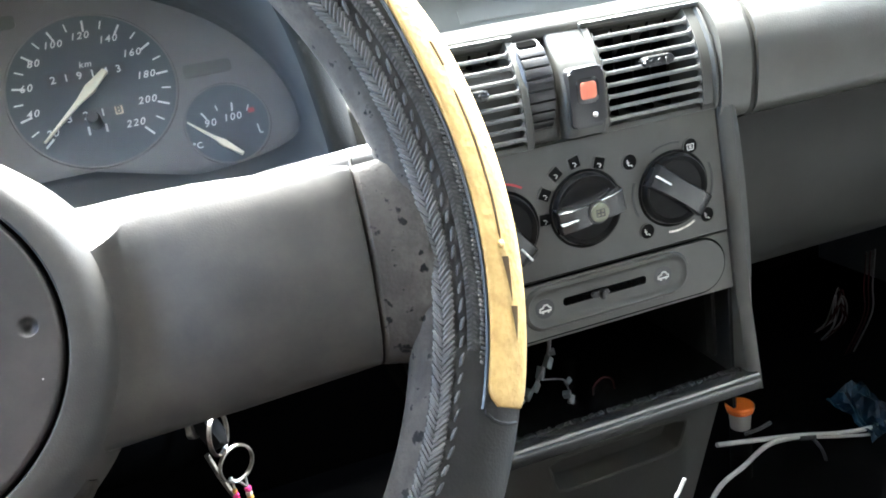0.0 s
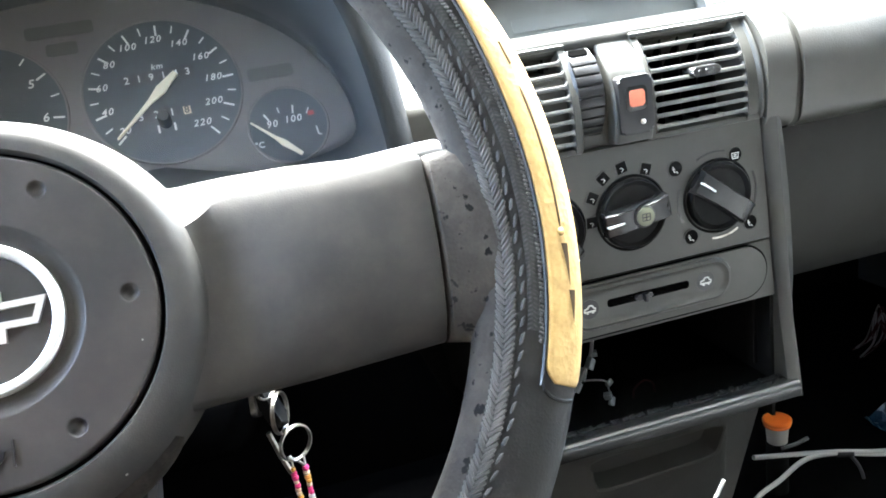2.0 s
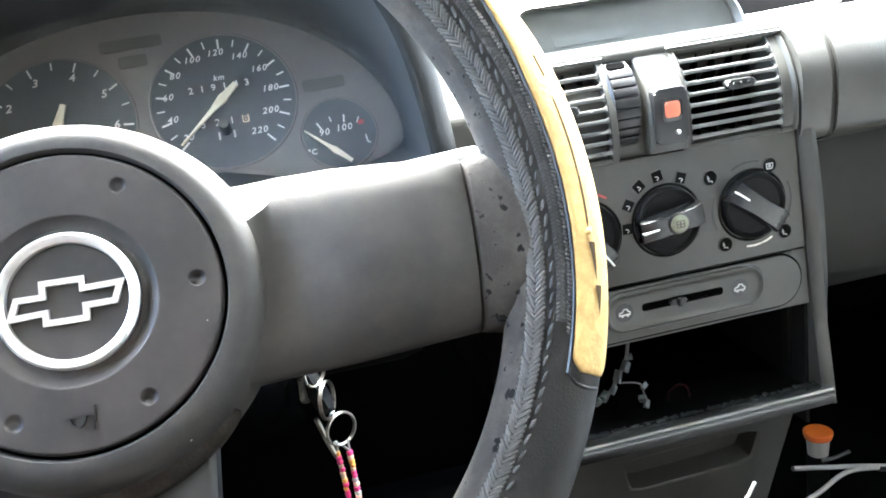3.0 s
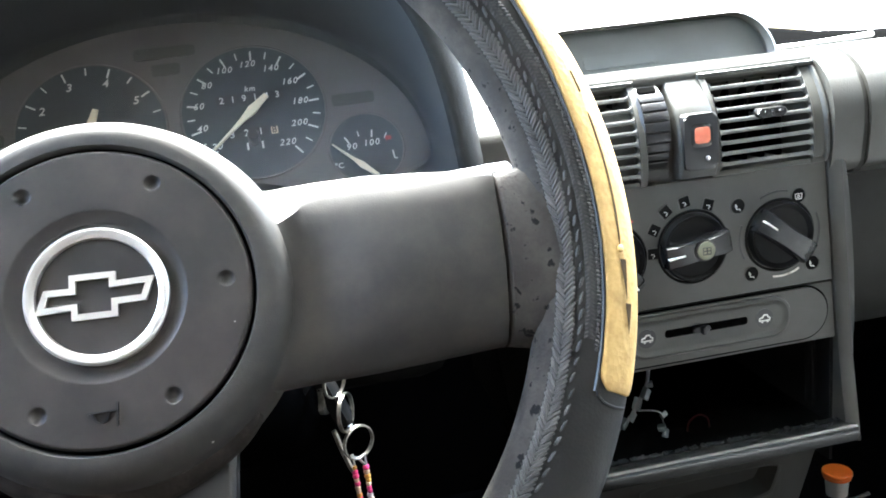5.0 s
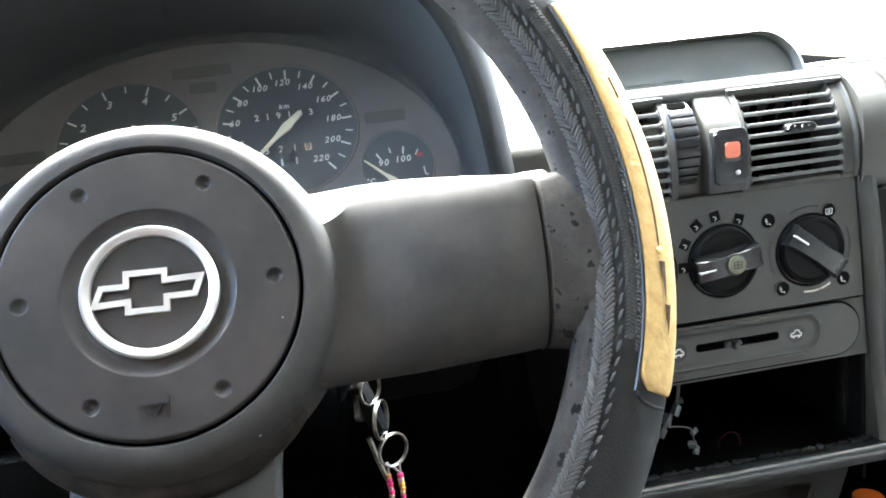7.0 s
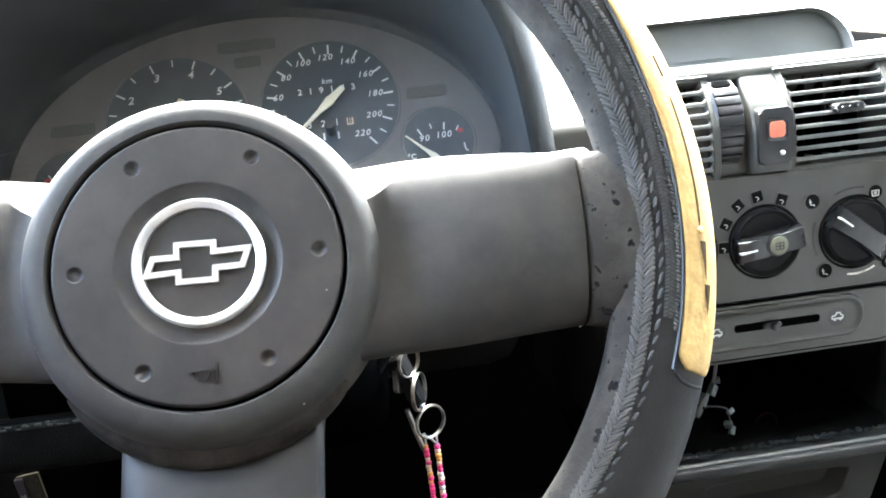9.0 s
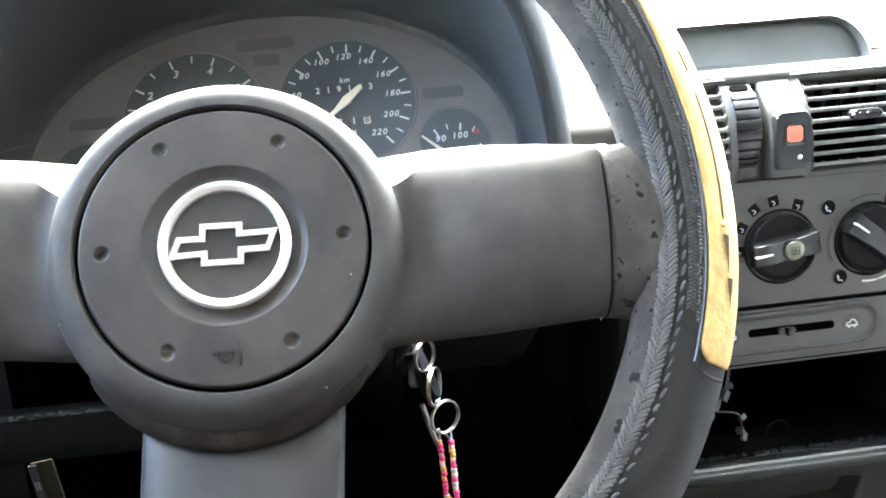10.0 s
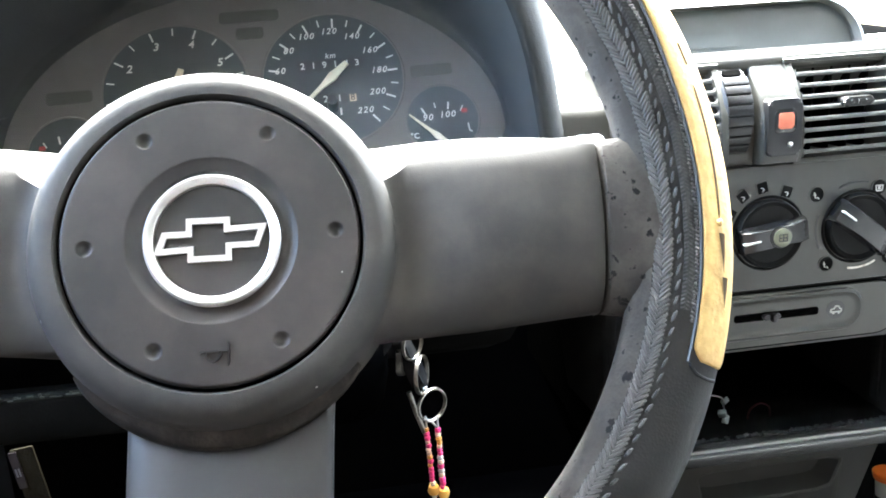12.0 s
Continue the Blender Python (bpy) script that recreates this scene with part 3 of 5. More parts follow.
def knob(x, y, turn, badge=False):
    rim = part("knob_ring", lathe([(0.0252, -0.001), (0.0252, 0.0006), (0.0243, 0.0010), (0.0236, 0.0004), (0.0232, -0.001)], 64), M_DULL, panel)
    rim.location = (x, y, 0)
    body = part("knob", lathe([(0.0228, -0.004), (0.0228, 0.0035), (0.0218, 0.0050), (0.0205, 0.0045), (0.0190, 0.0030), (0.0, 0.0020)], 64), M_KNOB, panel, "round black rotary knob with a grip bar")
    body.matrix_basis = pose(x, y, 0, 0, 0, turn)
    # the grip bar across the knob, rounded on top
    rings = []
    for i in range(13):
        s = -0.0222 + 0.0444 * i / 12
        half = 0.0075 + 0.001 * (abs(s) / 0.0222)
        top = 0.0130 - 0.003 * (s / 0.0222) ** 4
        reach = min(1, math.sqrt(max(0.0, 1 - (s / 0.0224) ** 2)) * 3)
        rings.append([(s, -half, 0.001), (s, half, 0.001), (s, half * 0.93, top - 0.002), (s, half * 0.78, top), (s, -half * 0.78, top), (s, -half * 0.93, top - 0.002)])
    part("grip", loft(rings, caps=True), M_GLOSS, body)
    part("pointer", box(-0.0226, -0.0115, -0.0006, 0.0006, 0.0095, 0.0133, 0.0002, 1), M_WHITE, body, "white pointer line")
    if badge:
        b = part("badge", lathe([(0.0072, 0.012), (0.0072, 0.0137), (0.0064, 0.0141), (0.0, 0.0141)], 32), M_BLACK, body)
        b.location = (0.002, 0, 0)
        lamp = part("button", lathe([(0.0060, 0.0135), (0.0060, 0.0149), (0.0050, 0.0155), (0.0, 0.0155)], 32), material("badge_olive", (0.15, 0.157, 0.105), 0.5), body, "olive rear screen heater button")
        lamp.location = (0.002, 0, 0)
        bm = bmesh.new()
        for pts in ([(-0.5, -0.6), (0.5, -0.6), (0.5, 0.6), (-0.5, 0.6), (-0.5, -0.6)], [(-0.5, 0), (0.5, 0)], [(0, -0.6), (0, 0.6)]):
            strip([(px * 0.0044, py * 0.0044) for px, py in pts], 0.0006, 0.0153, 0.0158, bm=bm)
        bm.transform(pose(0.002, 0, 0, 0, 0, 82))
        part("heater_sign", bm, M_BLACK, body, flat=True)
    return body


knob(*KNOBS[0])
knob(*KNOBS[1], badge=True)
knob(*KNOBS[2])
# signs round the right knob
for (x, y), sign in (((0.0302, 0.0239), SEATED), ((0.0739, 0.0250), SCREENSIGN), ((0.0391, -0.0240), SEATED), ((0.0838, -0.0231), SEATED)):
    pit(x, y, 0.0052)
    icon("air_sign", sign, x, y - 0.0006, 0.0050)
# fan steps round the middle knob
for x, y in ((-0.0307, 0.0005), (-0.0289, 0.0161), (-0.0205, 0.0273), (-0.0074, 0.0318), (0.0092, 0.0279)):
    pit(x, y, 0.0039, math.degrees(math.atan2(y, x)), True)
    icon("fan_sign", FANBLADE, x, y - 0.0012, 0.0036)
# arcs between the signs, and the temperature marks of the left knob
for cx, r, a0, a1, m in ((0.0599, 0.0300, 78, 118, M_BLACK), (0.0599, 0.0292, -22, 24, M_BLACK), (0.0599, 0.0292, 160, 206, M_BLACK), (0.0599, 0.0288, -100, -60, M_STEEL),
                         (-0.0600, 0.0292, 55, 80, M_RED), (-0.0600, 0.0292, -60, -40, M_BLACK)):
    part("scale_arc", strip([(x, y) for x, y in arc(cx, 0.0, r, a0, a1, 10)], 0.0013, -0.0004, 0.0004), m, panel, flat=True)
# the recirculation slider on a rounded raised field with a groove round it
out = rounded(-0.0975, 0.0955, -0.0775, -0.0392, (0.004, 0.0185, 0.0185, 0.004), 10)
part("slider_groove", strip([Vector(q) for q in out], 0.0013, -0.001, 0.0001, closed=True), M_HOLE_SHADE, panel, flat=True)
part("slider_field", plate(rounded(-0.0967, 0.0947, -0.0767, -0.0400, (0.004, 0.018, 0.018, 0.004), 10), -0.006, 0.0012, 0.0016, 3), M_PANEL, panel)
# dished inner field
def dish(s):
    o = rounded(-0.0505 - s, 0.0640 + s, -0.0690 - s, -0.0440 + s, 0.0115 + s, 10)
    return o
rings = [[(x, y, z) for x, y in dish(s)] for s, z in ((0.0028, 0.0013), (0.0018, 0.0030), (0.0, 0.0034), (-0.0022, 0.0020), (-0.0040, 0.0016))]
bm = loft(rings)
bm.faces.new([v for v in bm.verts][-len(rings[0]):])
part("slider_dish", bm, M_PANEL, panel)
part("slider_slot", plate(rounded(-0.0255, 0.0345, -0.0585, -0.0530, 0.0020), 0.0, 0.0019), M_HOLE_SHADE, panel)
part("slider_lever", plate(rounded(-0.0060, 0.0065, -0.0578, -0.0538, 0.0018), 0.001, 0.0045, 0.0012), M_BLACK, panel)
part("slider_grip", box(-0.0012, 0.0020, -0.0585, -0.0530, 0.003, 0.0085, 0.0008), M_BLACK, panel)
for x in (-0.0385, 0.0469):
    bm = plate(circle(0.0066, 24, x, -0.0565), 0.0, 0.0018)
    part("sign_pit", bm, M_BLACK, panel)
    icon("car_sign", CARSIGN, x, -0.0565, 0.0078, z=0.0022)

# ---- centre console round the panel, with the empty radio bay and tray ----
console = thing("centre_console", STACK, "dark grey centre console with an empty radio bay", "console")
for s in (1, -1):
    n, rings = 14, []
    for i in range(n + 1):
        y = 0.046 - 0.200 * i / n
        x = EDGE(max(y, -0.0805))
        wide = 0.1180 - 4.3 * max(0.0, -0.068 - y) ** 1.35 * 0.06 - 0.62 * max(0.0, y + 0.068) ** 2 - x - 0.0005
        k = 0.004 + 0.012 * max(0, (-0.085 - y) / 0.075)
        rings.append([(s * a, y, b) for a, b in ((x + 0.0005, -0.10), (x + 0.0005, k - 0.003), (x + 0.003, k), (x + 0.008, k + 0.0015), (x + wide - 0.003, k - 0.001), (x + wide, k - 0.006), (x + wide + 0.002, -0.10))])
    # left rail darker than the right: footwell shade put into its colour
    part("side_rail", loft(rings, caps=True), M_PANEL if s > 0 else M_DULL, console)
# bay: walls that go deep, near-black so that their colour carries the shade
BAY = (-0.1020, 0.1020, -0.1435, -0.0815)
part("bay_back", box(BAY[0], BAY[1], BAY[2] - 0.034, BAY[3], -0.175, -0.17), M_HOLE_SHADE, console)
part("bay_top", box(BAY[0], BAY[1], BAY[3] - 0.001, BAY[3] + 0.002, -0.17, -0.012), M_HOLE_SHADE, console)
part("bay_floor", box(BAY[0], BAY[1], BAY[2] - 0.008, BAY[2] - 0.004, -0.17, -0.004), M_HOLE_SHADE, console)
for s in (1, -1):
    # bay sides and jambs darkened, the bay's shade in their colour
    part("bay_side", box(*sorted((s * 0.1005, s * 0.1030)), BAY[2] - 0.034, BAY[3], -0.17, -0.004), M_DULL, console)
    part("bay_jamb", box(*sorted((s * 0.0975, s * 0.1015)), BAY[2] + 0.002, BAY[3] + 0.0005, -0.030, -0.020, 0.002), M_DULL, console)
# lip: a rounded bar below the bay with a worn edge
lip = [(0.002, -0.1418), (0.0135, -0.1412), (0.0158, -0.1418), (0.0172, -0.1434), (0.0182, -0.1475), (0.0170, -0.153), (0.010, -0.157), (-0.006, -0.1590), (-0.02, -0.153)]
part("bay_lip", loft([[(x, y, z) for z, y in lip] for x in (-0.1085, 0.0, 0.1085)], caps=True), M_LIP, console)
rng = random.Random(3)
bm = bmesh.new()
for k in range(150):
    x = rng.uniform(-0.10, 0.101)
    box(x, x + rng.uniform(0.0006, 0.003), -0.1422, -0.1414 + rng.uniform(0, 0.0009), rng.uniform(0.001, 0.004), rng.uniform(0.0042, 0.0060), bm=bm)
tagged(part("worn_edge", bm, M_BLACK, console, "crumbling frayed edge of the radio bay", flat=True), kind="stuff")
# front below the lip with a shallow hollow
def rounded_off(pts, turns=2):
    """A closed outline with its corners cut twice."""
    for _ in range(turns):
        pts = [q for a, b in zip(pts, pts[1:] + pts[:1]) for q in ((a[0] * 0.9 + b[0] * 0.1, a[1] * 0.9 + b[1] * 0.1), (a[0] * 0.1 + b[0] * 0.9, a[1] * 0.1 + b[1] * 0.9))]
    return pts
def hollow(s):
    return rounded_off([(-0.044 + s, -0.1925 + s), (0.048 - s, -0.1905 + s), (0.0570 - s, -0.1690 - s), (-0.049 + s, -0.1690 - s)])
corners = [(-0.1105, -0.26), (0.0520, -0.26), (0.0885, -0.158), (-0.1205, -0.158)]
outer = [corners[((k + 1) // 4) % 4] for k in range(16)]
bm = bmesh.new()
loft([[(x, y, 0.0) for x, y in outer], [(x, y, 0.0012) for x, y in hollow(-0.0040)], [(x, y, 0.0022) for x, y in hollow(-0.0022)], [(x, y, 0.0014) for x, y in hollow(-0.0006)], [(x, y, -0.0080) for x, y in hollow(0.0006)], [(x, y, -0.0140) for x, y in hollow(0.0030)]], bm=bm)
bm.faces.new([v for v in bm.verts][-16:])
bmesh.ops.remove_doubles(bm, verts=bm.verts, dist=1e-6)
part("front_hollow", bm, M_FACE, console)
part("front_side", loft([[(0.052, -0.26, 0.0), (0.0885, -0.158, 0.0)], [(0.052, -0.26, -0.14), (0.0885, -0.158, -0.14)]], closed=False), M_PANEL, console)
for s in (1, -1):
    reach = 0.088 if s > 0 else 0.11
    # left cheek near-black, its shade put into the colour
    part("side_cheek", loft([[(s * 0.1010, 0.046, d), (s * 0.1140, -0.158, d), (s * reach, -0.161, min(d, -0.004)), (s * (reach - 0.037), -0.26, min(d, -0.004)), (s * (reach - 0.045), -0.5, d)] for d in (-0.02, -0.24)], closed=False), M_HOLE_SHADE if s < 0 else M_DASH, console)

# ---- instrument cluster ----
cluster = thing("instrument_cluster", CLUSTER, "car instrument cluster with four dark dials in a grey-brown mask", "instrument cluster")
def spaced(points, n=128):
    """n points at even steps along a closed outline."""
    pts = [Vector(p) for p in points]
    pts.append(pts[0])
    run = [0.0]
    for p, q in zip(pts, pts[1:]):
        run.append(run[-1] + (q - p).length)
    out, k = [], 0
    for i in range(n):
        want = run[-1] * i / n
        while run[k + 1] < want:
            k += 1
        out.append(pts[k].lerp(pts[k + 1], (want - run[k]) / max(1e-9, run[k + 1] - run[k])))
    return out


def mask_outline(grow=0.0, n=720):
    """The cluster's rounded outline: a broad arch with a gently curved bottom."""
    out = []
    for i in range(n):
        a = 2 * math.pi * i / n
        c, s = math.cos(a), math.sin(a)
        e = 1.0 if s > 0 else 0.6
        x = -0.055 + (0.170 + grow) * math.copysign(abs(c) ** e, c)
        h = (0.115 if s > 0 else 0.004 + 0.018 * min(1.0, max(0.0, (x + 0.01) / 0.06))) + grow
        out.append((x, -0.044 + h * math.copysign(abs(s) ** e, s)))
    return [tuple(p) for p in spaced(out)]

part("mask", plate(mask_outline(0.0055), -0.012, 0.0, 0.001), M_CLUSTER, cluster)

def dial(name, cx, cy, r):
    d = part(name, plate(circle(r, 56, cx, cy), -0.001, 0.0006), M_DIAL, cluster)
    rim = part("dial_rim", lathe([(r - 0.0008, 0.0), (r - 0.0004, 0.0007), (r + 0.0006, 0.0008), (r + 0.0014, 0.0)], 64), M_CLUSTER, d)
    rim.location = (cx, cy, 0)
    return d

def ticks(d, cx, cy, r, marks):
    """marks: angle clockwise from the top, length, width, material"""
    for a, ln, wd, mt in marks:
        s, c = math.sin(radians(a)), math.cos(radians(a))
        part("tick", strip([(cx + s * r, cy + c * r), (cx + s * (r - ln), cy + c * (r - ln))], wd, 0.0004, 0.0009), mt, d, flat=True)

def needle(d, cx, cy, a, length, tail, w):
    s, c = math.sin(radians(a)), math.cos(radians(a))
    bm = bmesh.new()
    pts = [(-w * 0.55, -tail), (w * 0.55, -tail), (w * 0.75, -tail * 0.3), (w, 0.0), (w * 0.45, length * 0.25), (0.0002 + w * 0.12, length), (-0.0002 - w * 0.12, length), (-w * 0.45, length * 0.25), (-w, 0.0), (-w * 0.75, -tail * 0.3)]
    plate(pts, 0.005, 0.0068, 0.0005, bm=bm)
    bm.transform(pose(cx, cy, 0, 0, 0, -a))
    part("needle", bm, M_CREAM, d, "cream pointer needle")

speedo = dial("speedometer", 0.0, 0.0, 0.0507)
STEP, PH = 27.39, 4.09
marks = []
for k in range(-10, 11):
    a = PH + STEP * k / 2
    marks.append((a, 0.0075, 0.0013, M_WHITE) if k % 2 == 0 else (a, 0.0055, 0.0009, M_WHITE))
ticks(speedo, 0, 0, 0.0470, marks)
for k in range(11):
    a = PH + STEP * (k - 5)
    if k >= 0:
        tx = str(20 + 20 * k)
        digits("numeral", tx, 0.0066, -0.003 + 0.036 * math.sin(radians(a)), 0.001 + 0.036 * math.cos(radians(a)), 0.0008, 0.0041, M_WHITE, speedo, 0.28)
digits("unit_sign", "km", 0.0058, -0.0015, 0.0175, 0.0008, 0.0042, M_WHITE, speedo, 0.2)
part("odometer_window", plate(rounded(-0.0255, 0.0220, 0.0062, 0.0148, 0.0005), 0.0, 0.0008), M_DRUM, speedo)
for k, ch in enumerate("219143"):
    part("odometer_digit", lettering(ch, 0.0069, -0.0216 + 0.0079 * k, 0.0105, 0.0009, slant=0.0), M_WHITE, speedo, flat=True)
part("trip_window", plate(rounded(-0.0215, 0.0080, -0.0203, -0.0120, 0.0005), 0.0, 0.0008), M_DRUM, speedo)
for k, ch in enumerate("321"):
    part("trip_digit", lettering(ch, 0.0072, -0.0175 + 0.0100 * k, -0.0162, 0.0009), M_WHITE, speedo, flat=True)
part("trip_tenths", plate(rounded(0.0097, 0.0146, -0.0192, -0.0136, 0.0005), 0.0, 0.0009), M_SAND, speedo)
part("trip_tenths_digit", lettering("8", 0.0070, 0.0120, -0.0163, 0.0011), M_BLACK, speedo, flat=True)
part("reset_pin", lathe([(0.0042, 0.0), (0.0042, 0.012), (0.0034, 0.014), (0.0, 0.0142)], 24), M_BLACK, speedo, "black trip reset pin").location = (-0.0030, -0.0225, 0)
for x in (-0.0080, 0.0025):
    part("reset_sign", strip([(x, -0.0235), (x, -0.0290)], 0.0014, 0.0004, 0.0009), M_WHITE, speedo, flat=True)
needle(speedo, -0.0010, -0.0010, -131.5, 0.0440, 0.0150, 0.0036)

tach = dial("rev_counter", -0.1115, 0.0, 0.0505)
def tach_angle(v):
    return (v - 3.5) * 39.0
marks = [(tach_angle(k / 2), 0.0070 if k % 2 == 0 else 0.0055, 0.0012 if k % 2 == 0 else 0.0009, M_WHITE) for k in range(1, 13)]
ticks(tach, -0.1115, 0.0, 0.0486, marks)
for v in range(1, 7):
    a = radians(tach_angle(v))
    digits("numeral", str(v), 0.0082, -0.1115 + 0.0370 * math.sin(a), 0.0370 * math.cos(a), 0.0008, 0.0095 * 0.62, M_WHITE, tach, 0.2)
needle(tach, -0.1115, 0.0, -160, 0.042, 0.0150, 0.0036)

for name, cx, sign in (("temperature_gauge", 0.0750, 1), ("fuel_gauge", -0.1870, -1)):
    g = dial(name, cx, -0.0395, 0.0265)
    ox, oy = cx, -0.0580
    for a, ln, wd, mt in ((-27.5, 0.0055, 0.0012, M_WHITE), (-9, 0.004, 0.0008, M_WHITE), (10, 0.0058, 0.0012, M_WHITE), (29.4, 0.0045, 0.0008, M_WHITE)):
        s, c = math.sin(radians(a * sign)), math.cos(radians(a * sign))
        part("tick", strip([(ox + s * 0.0322, oy + c * 0.0322), (ox + s * (0.0322 - ln), oy + c * (0.0322 - ln))], wd, 0.0004, 0.0009), mt, g, flat=True)
    part("red_mark", plate(rounded(ox + sign * 0.0165 - 0.0022, ox + sign * 0.0165 + 0.0022, oy + 0.0224, oy + 0.0256, 0.0008), 0.0004, 0.0009), M_RED, g)
    if sign > 0:
        digits("numeral", "90", 0.0068, cx - 0.0110, -0.0373, 0.0008, 0.0068 * 0.62, M_WHITE, g, 0.2)
        digits("numeral", "100", 0.0068, cx + 0.0036, -0.0361, 0.0008, 0.0068 * 0.62, M_WHITE, g, 0.2)
        digits("unit_sign", "°C", 0.0058, cx - 0.0222, -0.0505, 0.0008, 0.0032, M_WHITE, g)
        part("gauge_sign", strip([(cx + 0.018, -0.044), (cx + 0.0185, -0.050), (cx + 0.0205, -0.0505)], 0.0009, 0.0004, 0.0009), M_WHITE, g, flat=True)
    needle(g, cx - sign * 0.0060, -0.0535, -46 if sign > 0 else 40, 0.0260, 0.0140, 0.0024)
# blank warning lamp windows
for x, y, w in ((0.0560, 0.0, 0.031), (-0.0780, 0.0540, 0.043), (-0.0670, 0.0405, 0.020), (-0.2000, 0.0020, 0.031)):
    part("warning_window", plate(rounded(x, x + w, y - 0.0045, y + 0.0045, 0.0025), 0.0, 0.0006), M_WINDOW, cluster)

# clear cover added over the dials; its pale film imitates glare
lens = part("clear_cover", plate(mask_outline(0.0060), 0.0150, 0.0160), dusty_lens(), cluster, "clear plastic cover with glare haze put into its film")
lens.visible_shadow = False

# ---- instrument hood ----
hood = thing("instrument_hood", HERE, "deep dark grey hood round the instrument cluster", "instrument hood")
CL = CLUSTER
def mouth(grow, y, n=720, top=0.145, e=0.62):
    """An outline of the hood at depth y; it grows most to the sides."""
    out = []
    for i in range(n):
        a = 2 * math.pi * i / n
        c, s = math.cos(a), math.sin(a)
        h = top + min(grow, 0.02) if s > 0 else 0.028 + min(grow, 0.0135)
        x = 0.000 + (0.1640 + grow) * math.copysign(abs(c) ** e, c)
        z = 0.004 + h * math.copysign(abs(s) ** e, s)
        x += (0.02 - z) * 0.11 if c > 0 else -(0.02 - z) * 0.11
        out.append(Vector((x, y + 0.12 * max(0, z), z)))
    return spaced(out)
inner0 = [CL @ Vector((x, y, -0.002)) for x, y in mask_outline(0.0050)]
inner1 = [CL @ Vector((x, y, 0.004)) for x, y in mask_outline(0.0058)]
far, near = [Vector(p) for p in inner1], mouth(0.004, 0.192)
between = [[p.lerp(q, k / 8) for p, q in zip(far, near)] for k in range(9)]
part("inner_shell", loft([inner0] + between + [mouth(0.0045, 0.184)]), M_HOOD, hood)
arch = [mouth(0.008 + 0.019 * math.sin(radians(a)), 0.180 + 0.040 * (1 - math.cos(radians(a))), e=0.62 - 0.22 * a / 90) for a in range(0, 91, 15)]
part("hood_lip", loft([mouth(0.0045, 0.184), mouth(0.0058, 0.181)] + arch), M_SHELL, hood, angle=60)
part("outer_shell", loft([arch[-1], mouth(0.028, 0.28, e=0.40), mouth(0.030, 0.40, top=0.14, e=0.40)]), M_SHELL, hood)

# three clear plastic buttons on the hood's sill
for x in (0.075, 0.086, 0.098):
    b = part("clear_button", lathe([(0.0036, -0.022), (0.0036, 0.0), (0.0040, 0.0010), (0.0036, 0.0028), (0.0020, 0.0042), (0.0, 0.0046)], 20), M_CLEAR, hood, "clear plastic button")
    b.location = (x, 0.196, -0.0115)

# ---- steering wheel ----
wheel = thing("steering_wheel", WHEEL, "dark grey steering wheel, worn black cover, yellow grip insert", "steering wheel")
RIM, TR, TA, RW = 0.1795, 0.0202, 0.0142, -0.0125
RIM_X, RIM_Y, LEAN_X, LEAN_Y = 0.0026, 0.0075, -0.020, 0.054  # the rim sits a little above the hub and leans to the driver

def rim_point(along, around, lift=0.0):
    """A point of the rim: degrees along the wheel, degrees round the tube (0 outwards, 90 to the driver)."""
    a, f = radians(along), radians(around)
    r = RIM + (TR + lift) * math.cos(f)
    return Vector((r * math.cos(a) + RIM_X, r * math.sin(a) + RIM_Y, RW + (TA + lift) * math.sin(f) + r * (LEAN_X * math.cos(a) + LEAN_Y * math.sin(a))))

def rim_sheet(a0, a1, f0, f1, lift, na, nf, edge=0.0, closed=False):
    """A strip of the rim's skin with uv along and round; edge: its sides sink by this much."""
    bm = bmesh.new()
    uv = bm.loops.layers.uv.new("UVMap")
    rows = []
    for i in range(na + (0 if closed else 1)):
        a = a0 + (a1 - a0) * i / na
        rows.append([bm.verts.new(rim_point(a, f0 + (f1 - f0) * j / nf, lift - (edge if j in (0, nf) else 0))) for j in range(nf + 1)])
    for i in range(na):
        p, q = rows[i], rows[(i + 1) % len(rows)]
        for j in range(nf):
            f = bm.faces.new((p[j], q[j], q[j + 1], p[j + 1]))
            for lp, (ii, jj) in zip(f.loops, ((i, j), (i + 1, j), (i + 1, j + 1), (i, j + 1))):
                lp[uv].uv = ((a0 + (a1 - a0) * ii / na) / 360 * 2 * math.pi * RIM, radians(f0 + (f1 - f0) * jj / nf) * TR)
    return bm


